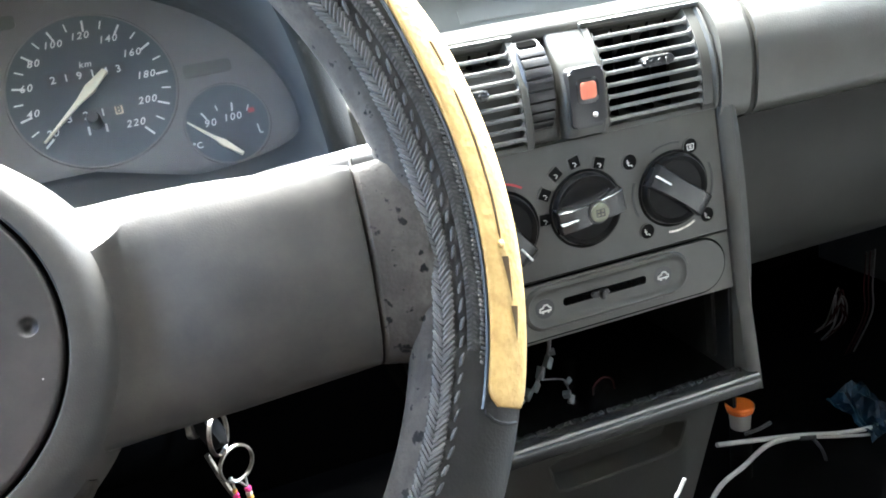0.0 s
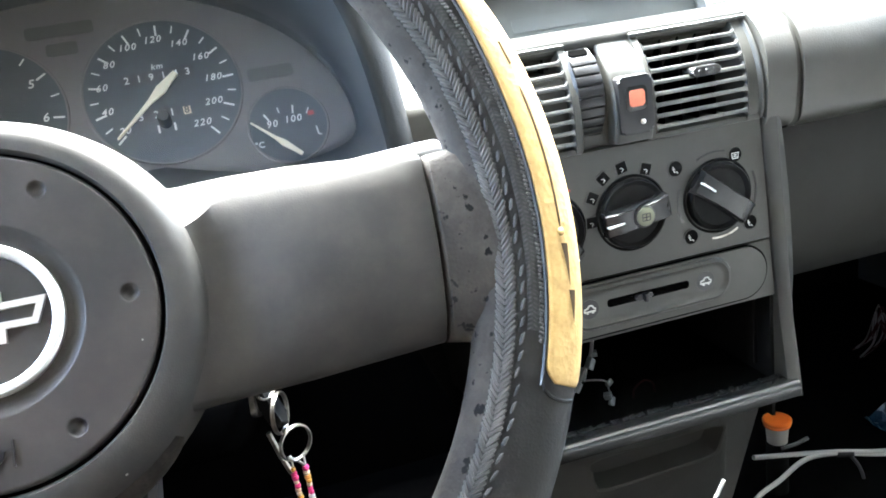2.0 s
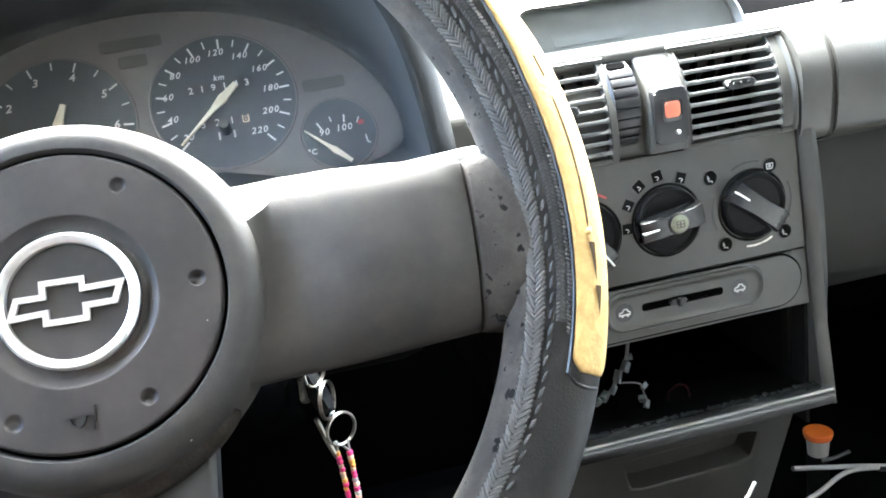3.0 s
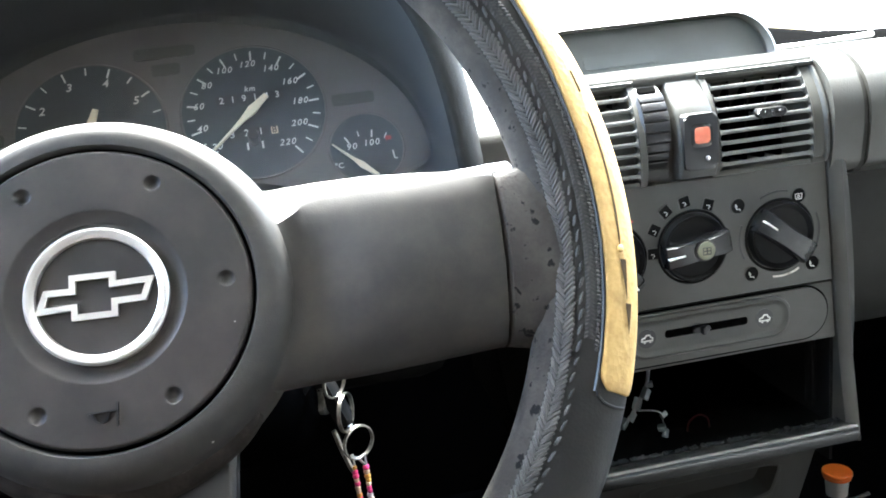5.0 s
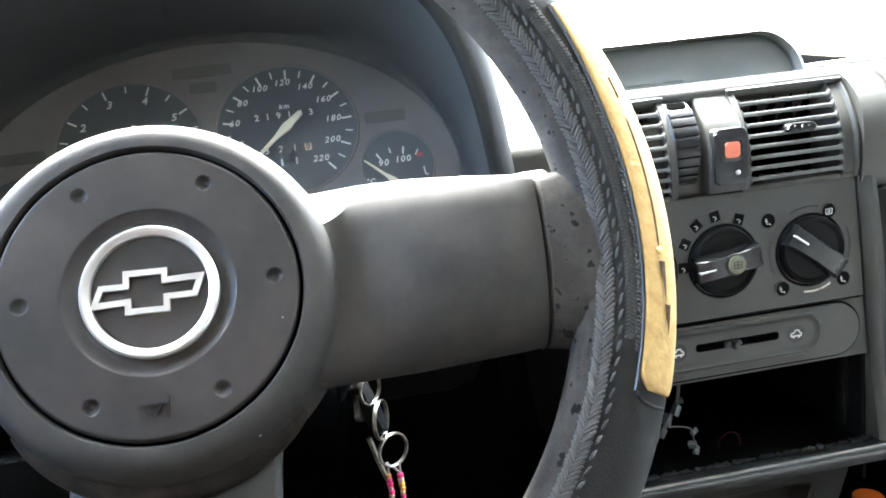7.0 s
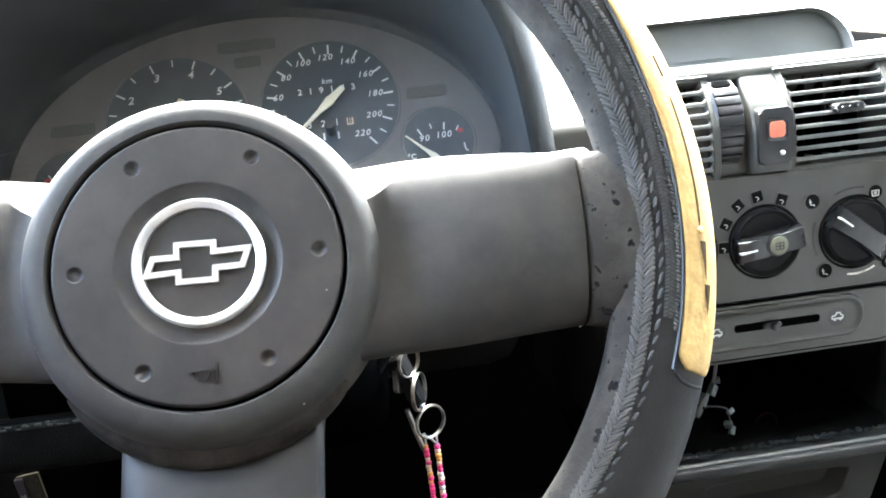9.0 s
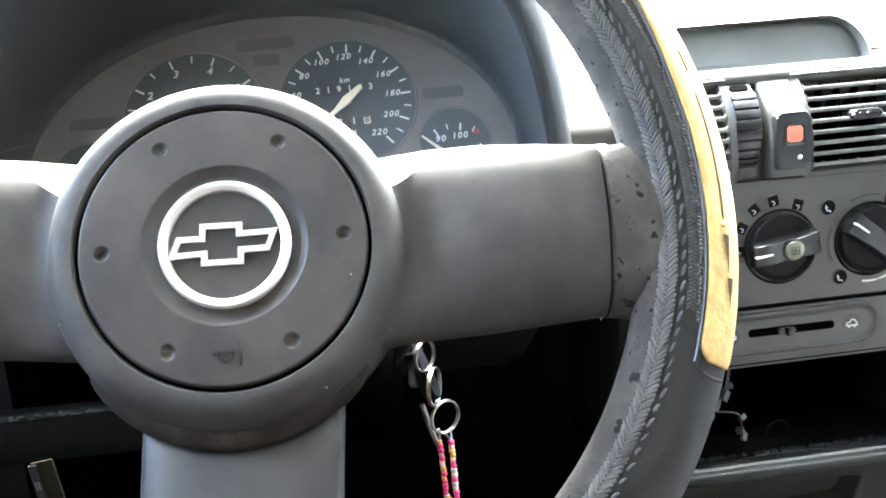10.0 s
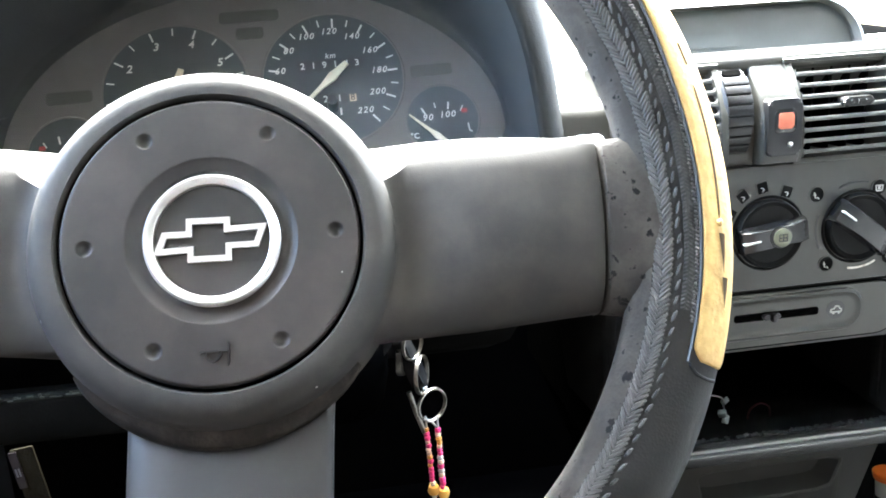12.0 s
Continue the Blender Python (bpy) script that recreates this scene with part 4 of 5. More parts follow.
def weave_material():
    """Black woven strip: slanted cords in herringbone, in relief, greyed on the crests."""
    m = material("woven_cord", (0.03, 0.03, 0.033), 0.62)
    nt, b = m.node_tree, m.node_tree.nodes["Principled BSDF"]
    uv = nt.nodes.new("ShaderNodeUVMap")
    sep = nt.nodes.new("ShaderNodeSeparateXYZ")
    nt.links.new(uv.outputs[0], sep.inputs[0])
    def math_node(op, a, c):
        n = nt.nodes.new("ShaderNodeMath")
        n.operation = op
        for k, val in enumerate((a, c)):
            if isinstance(val, (int, float)):
                n.inputs[k].default_value = val
            elif val is not None:
                nt.links.new(val, n.inputs[k])
        return n.outputs[0]
    rows = math_node("MULTIPLY", sep.outputs[1], 1 / 0.0020)
    row = math_node("FLOOR", rows, None)
    side = math_node("SUBTRACT", math_node("MULTIPLY", math_node("FLOORED_MODULO", row, 2.0), 2.0), 1.0)
    slope = math_node("MULTIPLY", math_node("MULTIPLY", math_node("FRACT", rows, None), side), 0.55)
    ph = math_node("MULTIPLY", math_node("ADD", math_node("MULTIPLY", sep.outputs[0], 1 / 0.0016), slope), 2 * math.pi)
    bead = math_node("ADD", math_node("SINE", ph, None), 1.0)
    across = math_node("POWER", math_node("ABSOLUTE", math_node("SINE", math_node("MULTIPLY", rows, math.pi), None), None), 0.5)
    h = math_node("MULTIPLY", bead, across)
    bump = nt.nodes.new("ShaderNodeBump")
    bump.inputs["Strength"].default_value, bump.inputs["Distance"].default_value = 0.30, 0.0004
    nt.links.new(h, bump.inputs["Height"])
    nt.links.new(bump.outputs["Normal"], b.inputs["Normal"])
    ramp = nt.nodes.new("ShaderNodeValToRGB")
    ramp.color_ramp.elements[0].color, ramp.color_ramp.elements[1].color = (0.013, 0.013, 0.013, 1), (0.026, 0.0255, 0.025, 1)
    ramp.color_ramp.elements[0].position, ramp.color_ramp.elements[1].position = 0.1, 0.95
    half = math_node("MULTIPLY", h, 0.5)
    nt.links.new(half, ramp.inputs["Fac"])
    nt.links.new(ramp.outputs["Color"], b.inputs["Base Color"])
    return m


def flaked_material():
    """Worn smooth leatherette: grey-brown with small black flakes left on it."""
    m = material("worn_leatherette", (0.046, 0.0425, 0.039), 0.7, grain=0.35, grain_size=700, spec=0.15, spots=0.9, spot_size=60, spot_color=(0.088, 0.080, 0.073))
    nt, b = m.node_tree, m.node_tree.nodes["Principled BSDF"]
    co = nt.nodes.new("ShaderNodeTexCoord")
    n = nt.nodes.new("ShaderNodeTexNoise")
    n.inputs["Scale"].default_value, n.inputs["Detail"].default_value = 240, 3
    r = nt.nodes.new("ShaderNodeValToRGB")
    r.color_ramp.elements[0].position, r.color_ramp.elements[1].position = 0.62, 0.68
    mix = nt.nodes.new("ShaderNodeMix")
    mix.data_type = "RGBA"
    mix.inputs["B"].default_value = (0.008, 0.008, 0.009, 1)
    old = b.inputs["Base Color"].links[0].from_socket
    nt.links.new(co.outputs["Object"], n.inputs["Vector"])
    nt.links.new(n.outputs["Fac"], r.inputs["Fac"])
    nt.links.new(r.outputs["Color"], mix.inputs["Factor"])
    nt.links.new(old, mix.inputs["A"])
    nt.links.new(mix.outputs["Result"], b.inputs["Base Color"])
    return m


M_WEAVE, M_FLAKE = weave_material(), flaked_material()
M_CORD = material("cord_weave", (0.064, 0.063, 0.062), 0.5, spec=0.3, spots=0.8, spot_size=60, spot_color=(0.11, 0.107, 0.103))
M_THREAD = material("thread", (0.075, 0.075, 0.078), 0.6, spec=0.3, spots=0.6, spot_size=90, spot_color=(0.012, 0.012, 0.013))
M_LEATHER = material("cover_leatherette", (0.0205, 0.020, 0.0193), 0.52, spec=0.22, grain=0.18, grain_size=900, spots=0.35, spot_size=40)
part("rim_cover", rim_sheet(0, 360, -80, 280, 0.0, 180, 36, closed=True), M_LEATHER, wheel, "smooth black leatherette rim cover", angle=80)
part("inner_band", rim_sheet(0, 360, 135.5, 210, 0.0006, 180, 8, 0.0008, closed=True), M_FLAKE, wheel, "worn greyish inner band with black flakes", angle=80)
part("woven_strip", rim_sheet(0, 360, 113, 135.5, 0.0005, 180, 5, 0.0004, closed=True), M_WEAVE, wheel, "black woven strip", angle=80)
part("woven_strip", rim_sheet(-13, 193, 87, 102, 0.0005, 110, 5, 0.0006), M_WEAVE, wheel, "black woven strip", angle=80)


def cords(f0, f1, slip, pitch, thick, seed, start=0, end=360):
    """Short slanted cords laid side by side round the rim, from f0 to f1 round the tube, each sliding along by slip degrees."""
    bm, rng = bmesh.new(), random.Random(seed)
    count = round((end - start) / pitch)
    for k in range(count):
        a = start + k * (end - start) / count + rng.uniform(-0.06, 0.06)
        g0, g1 = f0 + rng.uniform(-1.0, 1.0), f1 + rng.uniform(-1.0, 1.0)
        pts = [rim_point(a + slip * q, g0 + (g1 - g0) * q, 0.0003 + thick * (-0.2, 0.15, 0.15, -0.2)[n]) for n, q in enumerate((0.0, 0.25, 0.75, 1.0))]
        tube(pts, thick, 5, bm=bm, taper=(0.75, 1.0, 1.0, 0.75))
    return bm


# the inner strip is a herringbone of two rows that meet in its middle
for f0, f1, slip, start in ((136.0, 125.6, -1.4, 0.0), (125.4, 114.5, 1.4, -1.4)):
    tagged(part("cord_weave", cords(f0, f1, slip, 0.66, 0.00080, 4, start, start + 360), M_CORD, wheel, "black cord weave, greyed on the crests"), kind="stuff")
tagged(part("beaded_edge", cords(89, 85.5, -0.25, 0.50, 0.00065, 7, -14, 192), M_CORD, wheel, "beaded cord edge beside the insert"), kind="stuff")
bm = bmesh.new()
rng = random.Random(21)
for k in range(180):
    a = k * 2.0
    f = 107.8 + rng.uniform(-1.6, 1.6)
    long = rng.uniform(0.60, 0.85)
    tube([rim_point(a - long, f + 2.2, -0.0002), rim_point(a - long * 0.5, f + 0.8, 0.0003), rim_point(a + long * 0.5, f - 0.8, 0.0003), rim_point(a + long, f - 2.2, -0.0002)], rng.uniform(0.0005, 0.0008), 6, bm=bm, taper=(0.4, 1, 1, 0.4))
tagged(part("stitching", bm, M_THREAD, wheel, "dark grey thread stitching"), kind="stuff")

# yellow insert on the outer side of the rim: a raised tapered strip with a slit and two arrow-shaped notches
A0, A1 = -18.6, 31.8
def insert_sheet(lift, shrink, na=72, nf=10):
    rows = []
    for i in range(na + 1):
        s = i / na
        a = A0 + shrink * 8 + (A1 - A0 - shrink * 16) * s
        hi = 79.5 - 12 * max(0.0, (a - 15) / 17) ** 1.4
        lo = 18.0 + 46 * max(0.0, (a - 17) / 15) ** 1.8
        foot = max(0.0, 1 - (a - A0) / 2.2)
        hi, lo = hi - 13 * foot ** 2.2, lo + 13 * foot ** 2.2
        lo, hi = lo + shrink * 50, hi - shrink * 50
        if hi < lo + 1:
            lo = hi = (lo + hi) / 2
            hi += 1
        rows.append([rim_point(a, lo + (hi - lo) * j / nf, lift) for j in range(nf + 1)])
    return rows
top, base = insert_sheet(0.0013, 0.02), insert_sheet(-0.0015, 0.0)
mid = insert_sheet(0.0008, 0.0)
def ring_of(rows):
    return rows[0] + [r[-1] for r in rows[1:-1]] + rows[-1][::-1] + [r[0] for r in rows[-2:0:-1]]
bm = loft(top, closed=False)
loft([ring_of(base), ring_of(mid), ring_of(top)], bm=bm)
bmesh.ops.remove_doubles(bm, verts=bm.verts, dist=1e-6)
insert = part("grip_insert", bm, M_YELLOW, wheel, "yellow plastic grip insert, scuffed", angle=60)
part("insert_seat", tube([rim_point(a, 82.0 - 12 * max(0.0, (a - 15) / 17) ** 1.4, 0.0003) for a in np.linspace(-19, 32, 60)], 0.0008, 6), M_BLACK, wheel, "black piping along the insert")
part("insert_crease", tube([rim_point(a, 80 - 2.0 * k, 0.0002) for k, a in ((0, -18.4), (1, -19.4), (5, -20.0), (10, -20.2), (16, -20.2), (24, -20.0))], 0.0007, 6), M_LEATHER, wheel, "raised crease of the cover below the insert")
# slits: brown tubes on the surface, a groove's shade put into the colour
part("insert_slit", tube([rim_point(a, 58.5 - 0.12 * a, 0.0010) for a in np.linspace(-1.4, 15.0, 22)], 0.0007, 6, taper=[0.5] + [1.0] * 20 + [0.5]), M_NOTCH_SHADE, insert)
part("insert_slit", tube([rim_point(a, 54.5, 0.0010) for a in np.linspace(17.6, 20.4, 8)], 0.0007, 6), M_NOTCH_SHADE, insert)
# arrow-shaped notches: a wide straight end that narrows along the rim, laid on top, a hollow's shade in the colour
for a, b, f0, f1, tip in ((-3.2, -7.8, 62.5, 53.5, 55.0), (-8.3, -11.8, 57.0, 47.0, 50.0)):
    bm, rows = bmesh.new(), []
    for n in range(7):
        q = n / 6
        g0, g1 = f0 + (tip - f0) * q, f1 + (tip - 0.6 - f1) * q
        rows.append([rim_point(a + (b - a) * q, g0 + (g1 - g0) * m / 4, 0.00190) for m in range(5)])
    loft(rows, closed=False, bm=bm)
    bmesh.ops.solidify(bm, geom=bm.faces[:], thickness=0.0006)
    part("insert_notch", bm, M_NOTCH_SHADE, insert)
part("insert_stud", lathe([(0.0015, -0.001), (0.0015, 0.0008), (0.0008, 0.0013), (0.0, 0.0015)], 12), M_YELLOW, insert).matrix_basis = Matrix.Translation(rim_point(-1.9, 59.5, 0.0012)) @ Matrix.Rotation(radians(36), 4, "Y")

# hub: dome, groove, horn pad with finger dimples, badge
part("hub_shell", lathe([(0.0539, -0.004), (0.0542, -0.0004), (0.0549, 0.0007), (0.0570, 0.0007), (0.0600, 0.0000), (0.0626, -0.0016), (0.0649, -0.0045), (0.0667, -0.0090), (0.0683, -0.0145), (0.0696, -0.021), (0.0708, -0.034), (0.069, -0.055), (0.05, -0.06)], 96), M_WHEEL, wheel)
# scuffed brown, with the dark shading under the hub ring in its colour
M_SCUFF = material("scuffed_shaded_brown", (0.016, 0.014, 0.012), 0.6, spec=0.25, grain=0.3, grain_size=600, spots=0.9, spot_size=110, spot_color=(0.055, 0.046, 0.04))
rings = []
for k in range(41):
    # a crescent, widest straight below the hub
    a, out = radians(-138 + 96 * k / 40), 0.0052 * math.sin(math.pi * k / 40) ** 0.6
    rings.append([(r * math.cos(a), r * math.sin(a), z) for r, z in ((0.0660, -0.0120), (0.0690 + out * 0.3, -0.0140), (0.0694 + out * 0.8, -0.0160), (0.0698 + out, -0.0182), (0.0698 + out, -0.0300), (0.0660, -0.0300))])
part("hub_skirt", loft(rings, caps=True), M_SCUFF, wheel, "scuffed brown band under the hub, shading put into its colour")
part("hub_groove", lathe([(0.0520, -0.0030), (0.0548, -0.0030)], 72), M_HOLE_SHADE, wheel)
def pad_height(r, a):
    z = 0.0006 if r < 0.0515 else 0.0006 - (r - 0.0515) ** 2 * 900
    if r < 0.0302:
        z -= 0.0030 * min(1.0, ((0.0302 - r) / 0.0040) ** 0.8 if r > 0.0262 else 1.0)
    x, y = r * math.cos(a), r * math.sin(a)
    for k in range(6):
        b = radians(2.9 + 60 * k)
        d = math.hypot(x - 0.0440 * math.cos(b), y - 0.0440 * math.sin(b))
        if d < 0.0029:
            z -= 0.0021 * (1 - (d / 0.0029) ** 2.5)
    return z
bm = bmesh.new()
radii = [0.0] + [0.0225 + 0.00042 * k for k in range(72)]
radii = [r for r in radii if r < 0.0522] + [0.0524, 0.0528]
rings = [[bm.verts.new((r * math.cos(2 * math.pi * i / 720), r * math.sin(2 * math.pi * i / 720), pad_height(r, 2 * math.pi * i / 720))) for i in range(720)] for r in radii[1:]]
for p, q in zip(rings, rings[1:]):
    for i in range(720):
        bm.faces.new((p[i], p[(i + 1) % 720], q[(i + 1) % 720], q[i]))
last = [bm.verts.new((v.co.x, v.co.y, -0.0044)) for v in rings[-1]]
for i in range(720):
    bm.faces.new((rings[-1][i], rings[-1][(i + 1) % 720], last[(i + 1) % 720], last[i]))
pad = part("horn_pad", bm, M_DISC, wheel, "round dark horn pad with six finger dimples", angle=50)
bm = bmesh.new()
for pts in ([(-0.62, 0.18), (0.5, 0.18)], [(0.56, 0.50), (0.50, -0.45)]):
    strip([(px * 0.0085, py * 0.0085) for px, py in pts], 0.0007, 0.0, 0.0009, bm=bm)
strip([(-0.0008 + 0.0026 * math.cos(radians(a)), 0.0014 + 0.0034 * math.sin(radians(a))) for a in range(180, 361, 15)], 0.0008, 0.0, 0.0009, bm=bm)
bm.transform(pose(0.0010, -0.0415, 0.0006, 0, 0, 3))
part("horn_sign", bm, M_BLACK, pad, "moulded horn sign", flat=True)
badge = part("badge", lathe([(0.0242, -0.004), (0.0242, 0.0004), (0.0234, 0.0012), (0.0220, 0.0012), (0.0206, 0.0004), (0.0202, -0.002)], 72), M_CHROME, wheel, "chrome ring badge")
part("badge_field", plate(circle(0.0206, 64), -0.004, -0.0014), M_DISC, badge)
mark = [(-0.0175, 0.0030), (-0.0092, 0.0032), (-0.0092, 0.0078), (0.0062, 0.0082), (0.0062, 0.0048), (0.0193, 0.0056), (0.0163, -0.0030), (0.0068, -0.0034), (0.0068, -0.0078), (-0.0086, -0.0082), (-0.0086, -0.0046), (-0.0205, -0.0054)]
inset = []
n = len(mark)
for i in range(n):
    p0, p1, p2 = (Vector(mark[(i + k) % n]) for k in (-1, 0, 1))
    d1, d2 = (p1 - p0).normalized(), (p2 - p1).normalized()
    n1, n2 = Vector((d1.y, -d1.x)), Vector((d2.y, -d2.x))
    b = (n1 + n2).normalized()
    inset.append(p1 + b * min(0.004, 0.00215 / max(0.35, b.dot(n1))))
bm = loft([[(x, y, -0.0016) for x, y in mark], [(x, y, 0.0004) for x, y in mark], [(x, y, 0.0004) for x, y in inset], [(x, y, -0.0016) for x, y in inset]])
part("badge_shape", bm, M_CHROME, badge, "slanted cross-shaped chrome outline", flat=True)

# spokes: rounded bars from the hub to the rim
def spoke(name, turn, rows, flip=1, label="", mat=None, low_roll=True):
    """rows: distance from the axle, lower and upper edge, front and back height, width of the bevel along the upper edge"""
    rings = []
    for u, y0, y1, z1, z0, c in rows:
        w = y1 - c - y0
        # the lower half rolls back
        roll = 0.0065 * min(1, max(0, (u - 0.072) / 0.030)) if low_roll else 0.0
        out = [(y0 + 0.002, z0), (y0, z1 - roll - 0.010), (y0 + 0.0008, z1 - roll - 0.0050), (y0 + 0.003, z1 - roll * 0.9 - 0.0025)]
        out += [(y0 + w * s, z1 + 0.0088 * min(1, max(0, (u - 0.072) / 0.030)) * (1 - 0.5 * min(1, max(0, (u - 0.115) / 0.032))) * (1 - (2 * s - 1) ** 2) - 0.0012 * (1 - s) - roll * max(0.0, 1 - s / 0.6) ** 1.6) for s in (0.15, 0.3, 0.5, 0.7, 0.85)]
        out += [(y1 - c, z1), (y1 - c * 0.5, z1 - c * 0.46), (y1 - c * 0.12, z1 - c * 0.84), (y1, z1 - c * 1.05 - 0.002), (y1 - 0.002, z0)]
        # near the hub the sections follow its circle
        bend = min(1.0, max(0.0, (0.112 - u) / 0.030))
        rings.append([(u - bend * (u - math.sqrt(max(u * u - a * a, 1e-6))), flip * a, b) for a, b in out])
    bm = loft(rings, caps=True)
    bm.transform(pose(0, 0, 0, 0, 0, turn))
    return part(name, bm, mat or M_WHEEL, wheel, label, angle=34)

ROWS = [(0.058, -0.0400, 0.0430, -0.0030, -0.048, 0.0205), (0.0645, -0.0396, 0.0425, -0.0070, -0.046, 0.0200), (0.0672, -0.0394, 0.0422, -0.0092, -0.046, 0.0190), (0.0700, -0.0390, 0.0419, -0.0106, -0.045, 0.0172), (0.0735, -0.0386, 0.0416, -0.0110, -0.044, 0.0150), (0.078, -0.0380, 0.0414, -0.0107, -0.043, 0.0122), (0.086, -0.0371, 0.0412, -0.0096, -0.042, 0.0090), (0.100, -0.0358, 0.0408, -0.0082, -0.038, 0.0056),
        (0.120, -0.0335, 0.0402, -0.0082, -0.036, 0.0042), (0.140, -0.0315, 0.0394, -0.0088, -0.034, 0.0036), (0.1462, -0.0308, 0.0390, -0.0090, -0.033, 0.0034), (0.1478, -0.0307, 0.0388, -0.0098, -0.033, 0.0034), (0.1484, -0.0306, 0.0386, -0.0125, -0.033, 0.0034), (0.1490, -0.0305, 0.0384, -0.0200, -0.033, 0.0020)]
spoke("spoke", 0, ROWS)
spoke("spoke", 180, ROWS, -1)
# where the spokes meet the rim the worn cover reaches inwards as a collar
COLLAR = [(0.1486, -0.0303, 0.0380, -0.0180, -0.034, 0.0040), (0.1490, -0.0308, 0.0386, -0.0108, -0.034, 0.0042), (0.1502, -0.0311, 0.0389, -0.0092, -0.034, 0.0045), (0.155, -0.0318, 0.0394, -0.0086, -0.032, 0.0045), (0.161, -0.0332, 0.0402, -0.0081, -0.030, 0.0045), (0.168, -0.0345, 0.0415, -0.0074, -0.026, 0.0045), (0.176, -0.036, 0.043, -0.0078, -0.022, 0.0045)]
spoke("spoke_collar", 0, COLLAR, 1, "worn leatherette collar at the spoke's end", M_FLAKE)
spoke("spoke_collar", 180, COLLAR, -1, "worn leatherette collar at the spoke's end", M_FLAKE)
DOWN = [(0.050, -0.0375, 0.0432, -0.030, -0.050, 0.003), (0.064, -0.0368, 0.0425, -0.0262, -0.050, 0.003), (0.071, -0.0358, 0.0418, -0.0215, -0.050, 0.003), (0.078, -0.0352, 0.0412, -0.0188, -0.050, 0.003), (0.100, -0.035, 0.040, -0.016, -0.046, 0.003), (0.150, -0.036, 0.039, -0.009, -0.030, 0.003)]
# own tone of wheel plastic; its difference in light is put into the colour
spoke("spoke", -90, DOWN, 1, "grey plastic lower spoke, toned in its colour for the light there", low_roll=False, mat=material("lower_spoke_plastic", (0.030, 0.030, 0.031), 0.45, grain=0.07, grain_size=1500, spec=0.4, spots=0.5, spot_size=30, spot_color=(0.056, 0.055, 0.055)))

# ---- steering column shroud, stalk, keys ----
column = thing("column_shroud", AXLE, "plastic steering column shroud, shade put into its colour, with ignition lock", "column shroud")
def shroud(z, x0, x1, y0, y1, r):
    return [(x, y, z) for x, y in rounded(x0, x1, y0, y1, r, 8)]
# shroud near-black: the shade behind the wheel is put into its colour
part("shroud", loft([shroud(-0.060, -0.050, 0.050, -0.050, 0.036, 0.03), shroud(-0.075, -0.056, 0.056, -0.056, 0.041, 0.030), shroud(-0.130, -0.062, 0.064, -0.062, 0.050, 0.028), shroud(-0.20, -0.066, 0.068, -0.070, 0.056, 0.026), shroud(-0.32, -0.07, 0.07, -0.08, 0.06, 0.026)], caps=True), M_HOLE_SHADE, column)

stalk = thing("wiper_stalk", pose(0, 0.019, 0.0015), "black wiper stalk with white printed signs behind the wheel", "stalk")
def stalk_ring(x, h, d, z):
    return [Vector((x, 0.062 + d * math.cos(2 * math.pi * k / 20), z + h * math.sin(2 * math.pi * k / 20))) for k in range(20)]
part("arm", loft([stalk_ring(0.06, 0.006, 0.006, 0.000), stalk_ring(0.105, 0.0058, 0.007, 0.0030), stalk_ring(0.125, 0.0068, 0.008, 0.0055), stalk_ring(0.150, 0.0080, 0.009, 0.0058), stalk_ring(0.1605, 0.0086, 0.009, 0.0058)], caps=True), M_BLACK, stalk)
part("end_cap", loft([stalk_ring(0.1612, 0.0088, 0.0092, 0.0058), stalk_ring(0.1715, 0.0090, 0.0094, 0.0058), stalk_ring(0.1732, 0.0082, 0.0086, 0.0058)], caps=True), M_BLACK, stalk)
def stalk_sign(pts, width, x, z, size):
    bm = bmesh.new()
    for line in pts:
        strip([(px * size, py * size) for px, py in line], width, 0, 0.0004, bm=bm)
    bm.transform(pose(x, 0.0532, z, 90))
    return bm
part("wiper_sign", stalk_sign([[(-0.5, 0.3), (0, 0.5), (0.5, 0.3), (0.3, -0.4), (-0.3, -0.4), (-0.5, 0.3)], [(-0.45, -0.5), (0.1, 0.2)]], 0.0007, 0.1490, 0.0058, 0.0085), M_WHITE, stalk, flat=True)
part("step_mark", stalk_sign([[(0, -0.5), (0, 0.5)]], 0.0007, 0.1600, 0.0058, 0.013), M_WHITE, stalk, flat=True)
for z in (0.0090, 0.0060):
    part("step_mark", stalk_sign([[(-0.5, 0), (0.5, 0)]], 0.0006, 0.1570, z, 0.0025), M_WHITE, stalk, flat=True)
part("step_mark", stalk_sign([[(0.5 * math.cos(k), 0.5 * math.sin(k)) for k in np.linspace(0, 2 * math.pi, 13)]], 0.0005, 0.1570, 0.0018, 0.0024), M_WHITE, stalk, flat=True)

# keys hang from the ignition lock
KEY = Vector((0.0761, 0.110, -0.0824))
part("ignition_lock", lathe([(0.0, 0.0), (0.0075, 0.0), (0.0085, -0.003), (0.0085, -0.05)], 32), M_DULL, column, "black ignition lock barrel").matrix_basis = pose(0.066, -0.026, -0.118, -30, 30)
keys = thing("key_ring", Matrix.Translation(KEY) @ Matrix.Scale(1.33, 4), "car key on steel rings with a pink and amber beaded cord", "keys")
bm = plate(rounded(-0.0050, 0.0050, -0.016, 0.010, 0.003), -0.0011, 0.0011, 0.0006)
bm.transform(pose(-0.0015, 0.004, -0.004, 90, 8, 62))
part("key_blade", bm, M_STEEL, keys)
bm = plate(rounded(-0.0036, 0.0036, -0.0290, -0.0050, (0.0034, 0.0034, 0.0015, 0.0015)), -0.0026, 0.0026, 0.0016, 3)
bm.transform(pose(-0.0050, 0.002, 0.0010, 0, -20, 0) @ pose(0, 0, 0, 90, 0, 66))
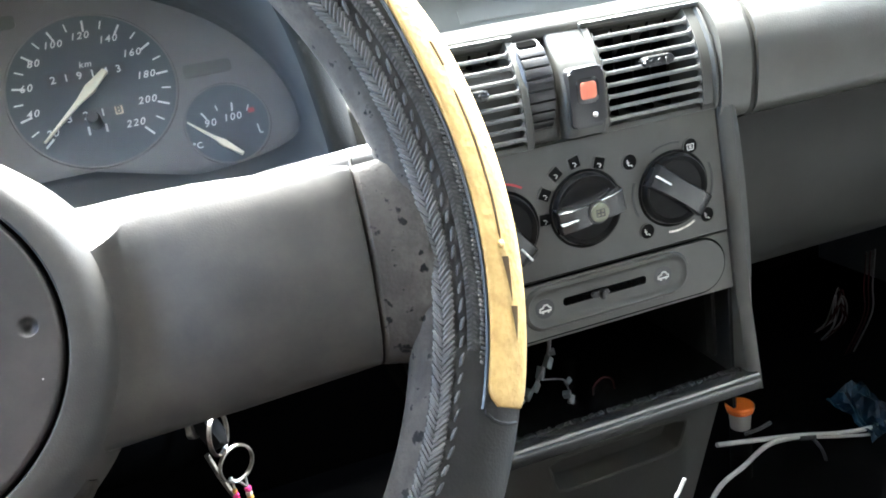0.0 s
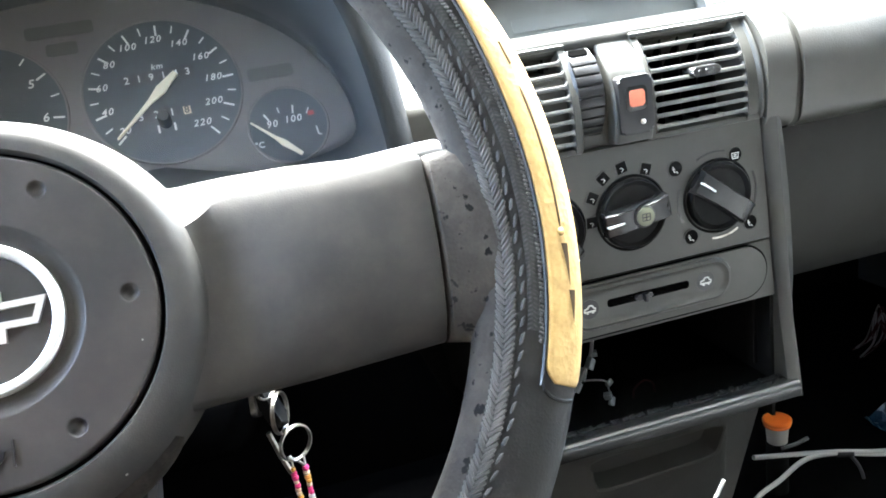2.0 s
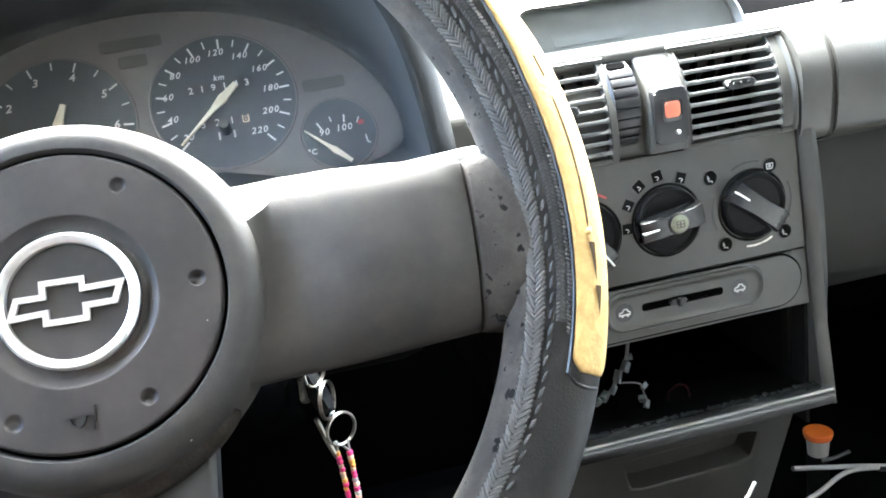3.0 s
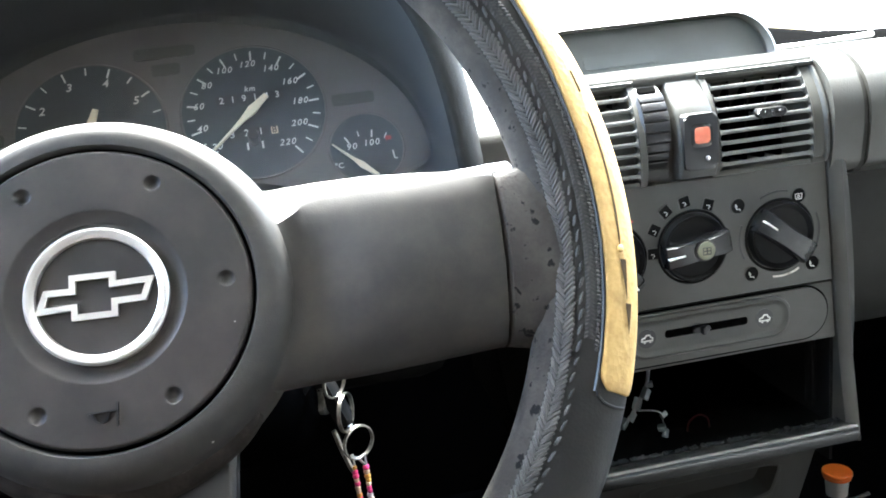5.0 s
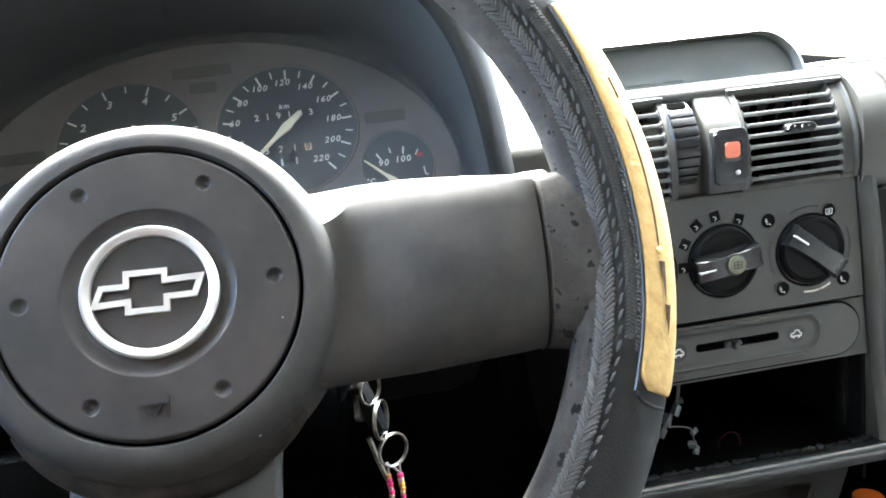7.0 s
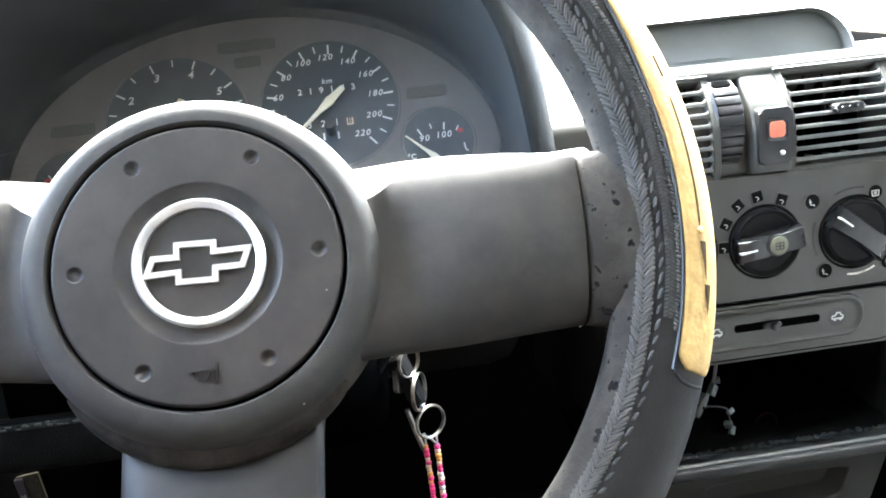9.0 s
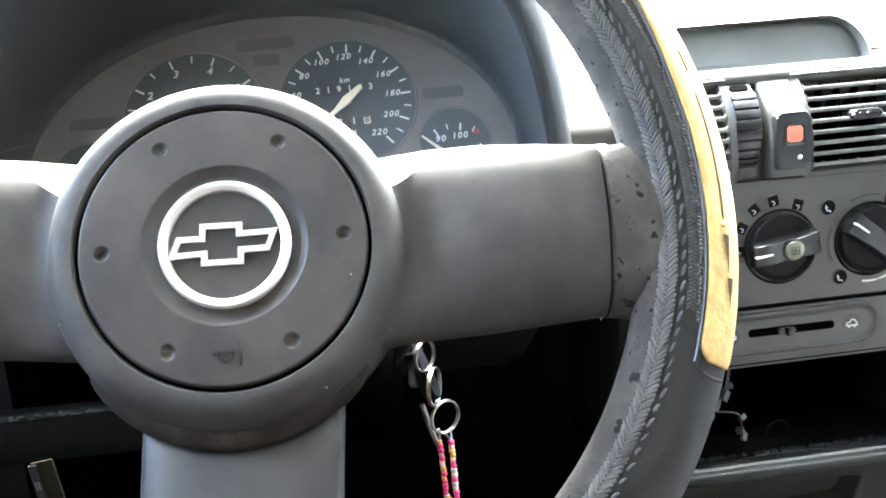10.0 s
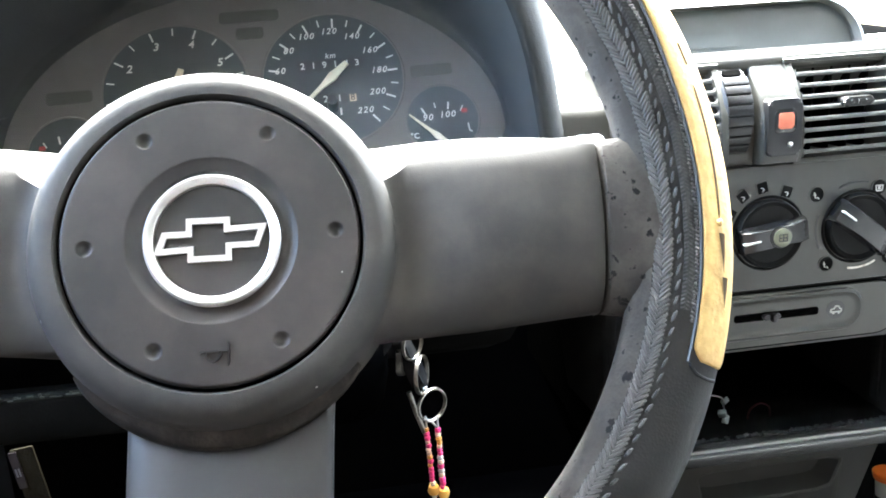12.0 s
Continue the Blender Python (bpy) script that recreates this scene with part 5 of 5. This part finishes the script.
part("key_head", bm, M_KNOB, keys, "black plastic key head")


def ring(centre, r, tilt, wire=0.0008, squash=1.0):
    bm = bmesh.new()
    for k in (0, 1):
        tube([(r * math.cos(a), r * squash * math.sin(a), k * wire * 1.6) for a in np.linspace(0, 2 * math.pi, 41)[:-1]], wire, 6, closed=True, bm=bm)
    ob = part("split_ring", bm, M_STEEL, keys, "bright steel split ring")
    ob.matrix_basis = pose(*centre, *tilt)
    return ob


ring((0.0015, 0.0, -0.0065), 0.0062, (90, 0, 48), 0.00045)
ring((0.0042, 0.0, -0.0200), 0.0076, (90, 0, 66), 0.0005)
ring((0.0078, 0.0, -0.0335), 0.0068, (90, 0, 30), 0.0005)
part("chain_plate", tube([(-0.001, 0.0, -0.0270), (0.0015, 0.0, -0.0370), (0.0042, 0.0, -0.0455)], 0.0011, 6), M_STEEL, keys)
part("chain_link", tube([(0.0040, 0.0, -0.0390), (0.0075, 0.0, -0.0412), (0.0095, 0.0, -0.0440)], 0.0006, 6), M_STEEL, keys)
rng = random.Random(8)
for x0, x1, z0, count in ((0.0050, 0.0074, -0.0435, 27), (0.0098, 0.0108, -0.0440, 27)):
    z = z0
    part("cord", tube([(x0, 0.0, z0 + 0.005), (x1, 0.0, z0 - 0.055)], 0.0004, 5), M_WIRE, keys)
    for k in range(count):
        big = k == 15
        r = 0.0026 if big else rng.uniform(0.0011, 0.00145)
        h = r * (1.6 if big else 1.45)
        z -= h / 2
        mt = M_AMBER if big else rng.choice((M_PINK, M_PINK, M_PINK, M_PINK, M_SAND, M_WIRE, M_AMBER, M_SAND))
        b = part("bead", lathe([(0.0003, -h / 2), (r * 0.8, -h * 0.42), (r, 0), (r * 0.8, h * 0.42), (0.0003, h / 2)], 12), mt, keys)
        b.location = (x0 + (x1 - x0) * (z0 - z) / 0.055 + rng.uniform(-0.0002, 0.0002), 0.0, z)
        z -= h / 2

# ---- lower dash and what lies about ----
knee = thing("knee_panel", pose(0, 0, -0.0045), "dark lower dash panel below the steering column", "dash panel")
part("panel", loft([[(x, 0.16, -0.032), (x, 0.163, -0.042), (x, 0.20, -0.066), (x, 0.30, -0.100), (x, 0.42, -0.125)] for x in (-0.40, -0.06)], closed=False), M_DULL, knee)
KNEE = [(0.150, -0.005), (0.154, -0.030), (0.163, -0.070), (0.174, -0.100), (0.192, -0.124), (0.225, -0.140), (0.40, -0.150)]
# added sheet that keeps windscreen light out of the footwell
part("light_block", box(-0.43, 0.212, 0.166, 0.85, -0.046, -0.041), M_DULL, knee, "black sheet added under the dash to stop leaking light")
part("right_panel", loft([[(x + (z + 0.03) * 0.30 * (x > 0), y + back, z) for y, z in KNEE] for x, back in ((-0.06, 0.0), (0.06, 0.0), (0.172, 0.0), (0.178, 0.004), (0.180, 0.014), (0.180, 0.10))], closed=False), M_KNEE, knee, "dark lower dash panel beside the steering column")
part("left_top", loft([[(-0.44, 0.17, 0.0), (-0.44, 0.20, 0.03), (-0.44, 0.85, 0.05)], [(-0.17, 0.17, 0.0), (-0.17, 0.20, 0.03), (-0.17, 0.85, 0.05)]], closed=False), M_DASH, knee)
# the panel's lower edge with its scuffed lip
EDGE = [(0.212, -0.1225), (0.204, -0.1222), (0.2005, -0.1245), (0.1985, -0.1290), (0.1995, -0.1400), (0.2005, -0.1515), (0.2035, -0.1560), (0.212, -0.1565)]
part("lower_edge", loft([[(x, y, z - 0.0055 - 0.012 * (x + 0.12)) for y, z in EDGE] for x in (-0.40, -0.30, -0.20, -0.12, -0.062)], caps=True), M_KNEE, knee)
part("lip", tube([(x, 0.2004, -0.1300 - 0.012 * (x + 0.12)) for x in np.linspace(-0.40, -0.064, 24)], 0.0022, 8), material("scuffed_lip", (0.006, 0.0065, 0.006), 0.7, spec=0.15, grain=0.6, grain_size=500, spots=0.9, spot_size=160, spot_color=(0.04, 0.046, 0.04)), knee, "scuffed pale lip")
bm, rng = bmesh.new(), random.Random(14)
for k in range(90):
    x = rng.uniform(-0.33, -0.066)
    z = -0.1297 - 0.012 * (x + 0.12) + rng.uniform(-0.0010, 0.0012)
    box(x, x + rng.uniform(0.0012, 0.0050), 0.1976, 0.1990, z, z + rng.uniform(0.0005, 0.0014), bm=bm)
tagged(part("scuffs", bm, M_SCUFFS, knee, "pale scuff marks along the lip", flat=True), kind="stuff")
strap = solid("tan_strap", plate(rounded(-0.0060, 0.0060, -0.20, 0.0, 0.001), -0.0008, 0.0008), material("tan_webbing", (0.0080, 0.0060, 0.0022), 0.85, spec=0.1, grain=0.6, grain_size=900, spots=0.4), pose(-0.1285, 0.12, -0.1290, 90, -7, -2), "tan webbing strap hanging below the dash", "strap")
tag = part("strap_tag", plate(rounded(-0.0068, -0.0024, -0.022, -0.001, 0.0005), -0.0005, 0.0014), material("dark_red_tag", (0.008, 0.0025, 0.0025), 0.8), strap, "small dark red tag")
for x in (-0.0054, -0.0038):
    part("tag_bar", box(x - 0.0004, x + 0.0004, -0.0150, -0.0105, 0.0012, 0.0018), M_WIRE_D, tag, "short white bar")

# scraps of clear plastic and wire in the radio bay
scrap = thing("plastic_connector_scrap", STACK @ pose(-0.0085, -0.0065, 0) @ Matrix.Diagonal((0.82, 1.0, 1.0, 1.0)), "torn clear plastic connector with loose wires in the radio bay", "connector")
rng = random.Random(5)
for x, y, z, s in ((-0.024, -0.105, -0.03, 0.010), (-0.031, -0.113, -0.032, 0.011), (-0.037, -0.121, -0.03, 0.009), (-0.046, -0.125, -0.03, 0.010), (-0.053, -0.128, -0.03, 0.008), (-0.010, -0.134, -0.03, 0.008), (-0.007, -0.139, -0.03, 0.008), (-0.008, -0.124, -0.03, 0.007), (-0.019, -0.099, -0.032, 0.007)):
    bm = box(-s * 0.45, s * 0.45, -s * 0.28, s * 0.28, -s * 0.30, s * 0.30, s * 0.10, 2)
    bm.transform(pose(x, y, z, rng.uniform(-40, 40), rng.uniform(-40, 40), rng.uniform(10, 60)))
    part("connector_piece", bm, M_CLEAR, scrap)
part("loose_wire", tube(curve_points([(-0.031, -0.117, -0.03), (-0.022, -0.115, -0.022), (-0.014, -0.119, -0.024), (-0.009, -0.128, -0.03), (-0.006, -0.139, -0.03)]), 0.0006, 6), M_WIRE_D, scrap)
part("loose_wire", tube(curve_points([(-0.050, -0.127, -0.03), (-0.040, -0.122, -0.03), (-0.032, -0.112, -0.03), (-0.022, -0.100, -0.032), (-0.018, -0.088, -0.034)]), 0.0016, 6), M_WIRE_D, scrap)
loop = thing("red_wire_loop", STACK, "thin dull red wire loop inside the radio bay", "wire")
part("wire", tube(curve_points([(0.0030, -0.1480, -0.03), (0.0045, -0.1405, -0.03), (0.0120, -0.1360, -0.03), (0.0190, -0.1395, -0.03), (0.0205, -0.1480, -0.03)]), 0.0008, 6), M_WIRE_R, loop)

# orange-capped tube and cables in the passenger footwell
solid("footwell_shelf", box(0.45, RIGHT, 0.10, NOSE, -0.522, -0.499, 0.003), M_CARPET, HERE, "dark carpeted ledge in the footwell", "ledge", "structure")
cap = thing("capped_tube", pose(0.5985, 0.407, -0.4125), "white tapered tub with an orange lid in the footwell", "tub")
part("tub_lid", lathe([(0.0, -0.004), (0.0140, -0.004), (0.0145, -0.0025), (0.0138, -0.0015), (0.0152, 0.0), (0.0154, 0.0030), (0.0142, 0.0042), (0.0, 0.0045)], 32), M_ORANGE2, cap, "orange flanged lid")
part("tub_body", lathe([(0.0, -0.024), (0.0106, -0.024), (0.0122, -0.004), (0.0, -0.004)], 32), M_WIRE, cap)
part("tub_base", lathe([(0.0, -0.0910), (0.0110, -0.0910), (0.0118, -0.088), (0.0118, -0.026), (0.0104, -0.024), (0.0, -0.024)], 24), M_DULL, cap, "black lower sleeve")
part("clip", tube([(-0.004, -0.0125, -0.026), (0.014, -0.014, -0.0245), (0.030, -0.012, -0.023)], 0.0022, 6), M_BLACK, cap)
cable = thing("white_cable", pose(0, 0, -0.016) @ FAR, "thin white cable lying over the tunnel", "cable")
part("cord", tube(curve_points([(0.485, 0.20, -0.319), (0.535, 0.20, -0.334), (0.583, 0.20, -0.349), (0.640, 0.20, -0.369), (0.689, 0.20, -0.380), (0.76, 0.21, -0.39)]), 0.0021, 8), M_WIRE, cable)
part("cord", tube(curve_points([(0.583, 0.20, -0.3505), (0.540, 0.195, -0.338), (0.505, 0.19, -0.343), (0.467, 0.185, -0.352), (0.435, 0.18, -0.40)]), 0.0021, 8), M_WIRE, cable)
part("cord", tube(curve_points([(0.597, 0.20, -0.3565), (0.640, 0.20, -0.373), (0.688, 0.20, -0.388), (0.74, 0.2, -0.39)]), 0.0016, 8), M_WIRE, cable)
part("dark_cord", tube(curve_points([(0.597, 0.20, -0.3565), (0.612, 0.20, -0.378), (0.620, 0.20, -0.405), (0.625, 0.2, -0.44)]), 0.0016, 8), M_WIRE_D, cable)
part("joint", tube([(0.580, 0.20, -0.350), (0.600, 0.20, -0.357)], 0.0032, 8), M_BLACK, cable)
stub = thing("cable_stub", HERE, "short white cable end beside the console", "cable")
part("cord", tube(curve_points([(0.3450, 0.130, -0.2420), (0.3405, 0.130, -0.2500), (0.3370, 0.130, -0.2590), (0.333, 0.132, -0.31), (0.330, 0.15, -0.45), (0.330, 0.16, -0.619)]), 0.0012, 8), M_WIRE, stub)
loom = thing("wiring_loom", HERE, "thin dull red and pale wires looping in the glovebox space", "wires")
rng = random.Random(11)
for k in range(8):
    # each wire rises in a narrow loop and falls back into the bundle
    x, top = 0.716 + rng.uniform(0.0, 0.012), -0.302 - rng.uniform(0.0, 0.02)
    wide = rng.uniform(0.006, 0.020)
    pts = [(x + 0.010, 0.44, -0.372), (x + rng.uniform(-0.002, 0.006), 0.41, -0.345), (x, 0.40, top - 0.010), (x + wide * 0.4, 0.40, top), (x + wide, 0.405, top - 0.018), (x + wide + rng.uniform(-0.006, 0.006), 0.41, -0.352), (x + 0.020, 0.44, -0.385)]
    part("wire", tube(curve_points(pts, 8), 0.0009, 6), (M_WIRE_P, M_WIRE_R, M_WIRE_D, M_WIRE_R, M_WIRE_P, M_WIRE_R, M_WIRE_D, M_WIRE_R)[k], loom)
for k in range(3):
    x = 0.760 + 0.006 * k
    part("wire", tube(curve_points([(x, 0.40, -0.27), (x - 0.002, 0.40, -0.31), (x + rng.uniform(-0.004, 0.004), 0.40, -0.345), (x - 0.006, 0.42, -0.40)], 8), 0.0009, 6), (M_WIRE_R, M_WIRE_R, M_WIRE_P)[k], loom)
film = bmesh.new()
bmesh.ops.create_grid(film, x_segments=14, y_segments=10, size=0.034)
for v in film.verts:
    v.co.z = 0.018 * noise.noise(v.co * 45) + 0.010 * noise.noise(v.co * 110)
bmesh.ops.solidify(film, geom=film.faces[:], thickness=0.0006)
solid("crumpled_film", film, M_BLUE, pose(0.782, 0.412, -0.476, 24, 0, 10), "crumpled blue plastic film in the footwell", "plastic film", flat=True)
# passenger seat edge
seat = thing("passenger_seat", pose(0.64, -0.26, -0.62), "dark grey cloth front passenger seat", "seat")
part("cushion", box(-0.27, 0.27, -0.36, 0.325, 0.10, 0.392, 0.06, 6), M_SEAT, seat)
part("backrest", box(-0.25, 0.25, -0.50, -0.34, 0.30, 0.95, 0.05, 5), M_SEAT, seat)
part("base", box(-0.2, 0.2, -0.25, 0.2, 0.0, 0.11, 0.01), M_BLACK, seat)
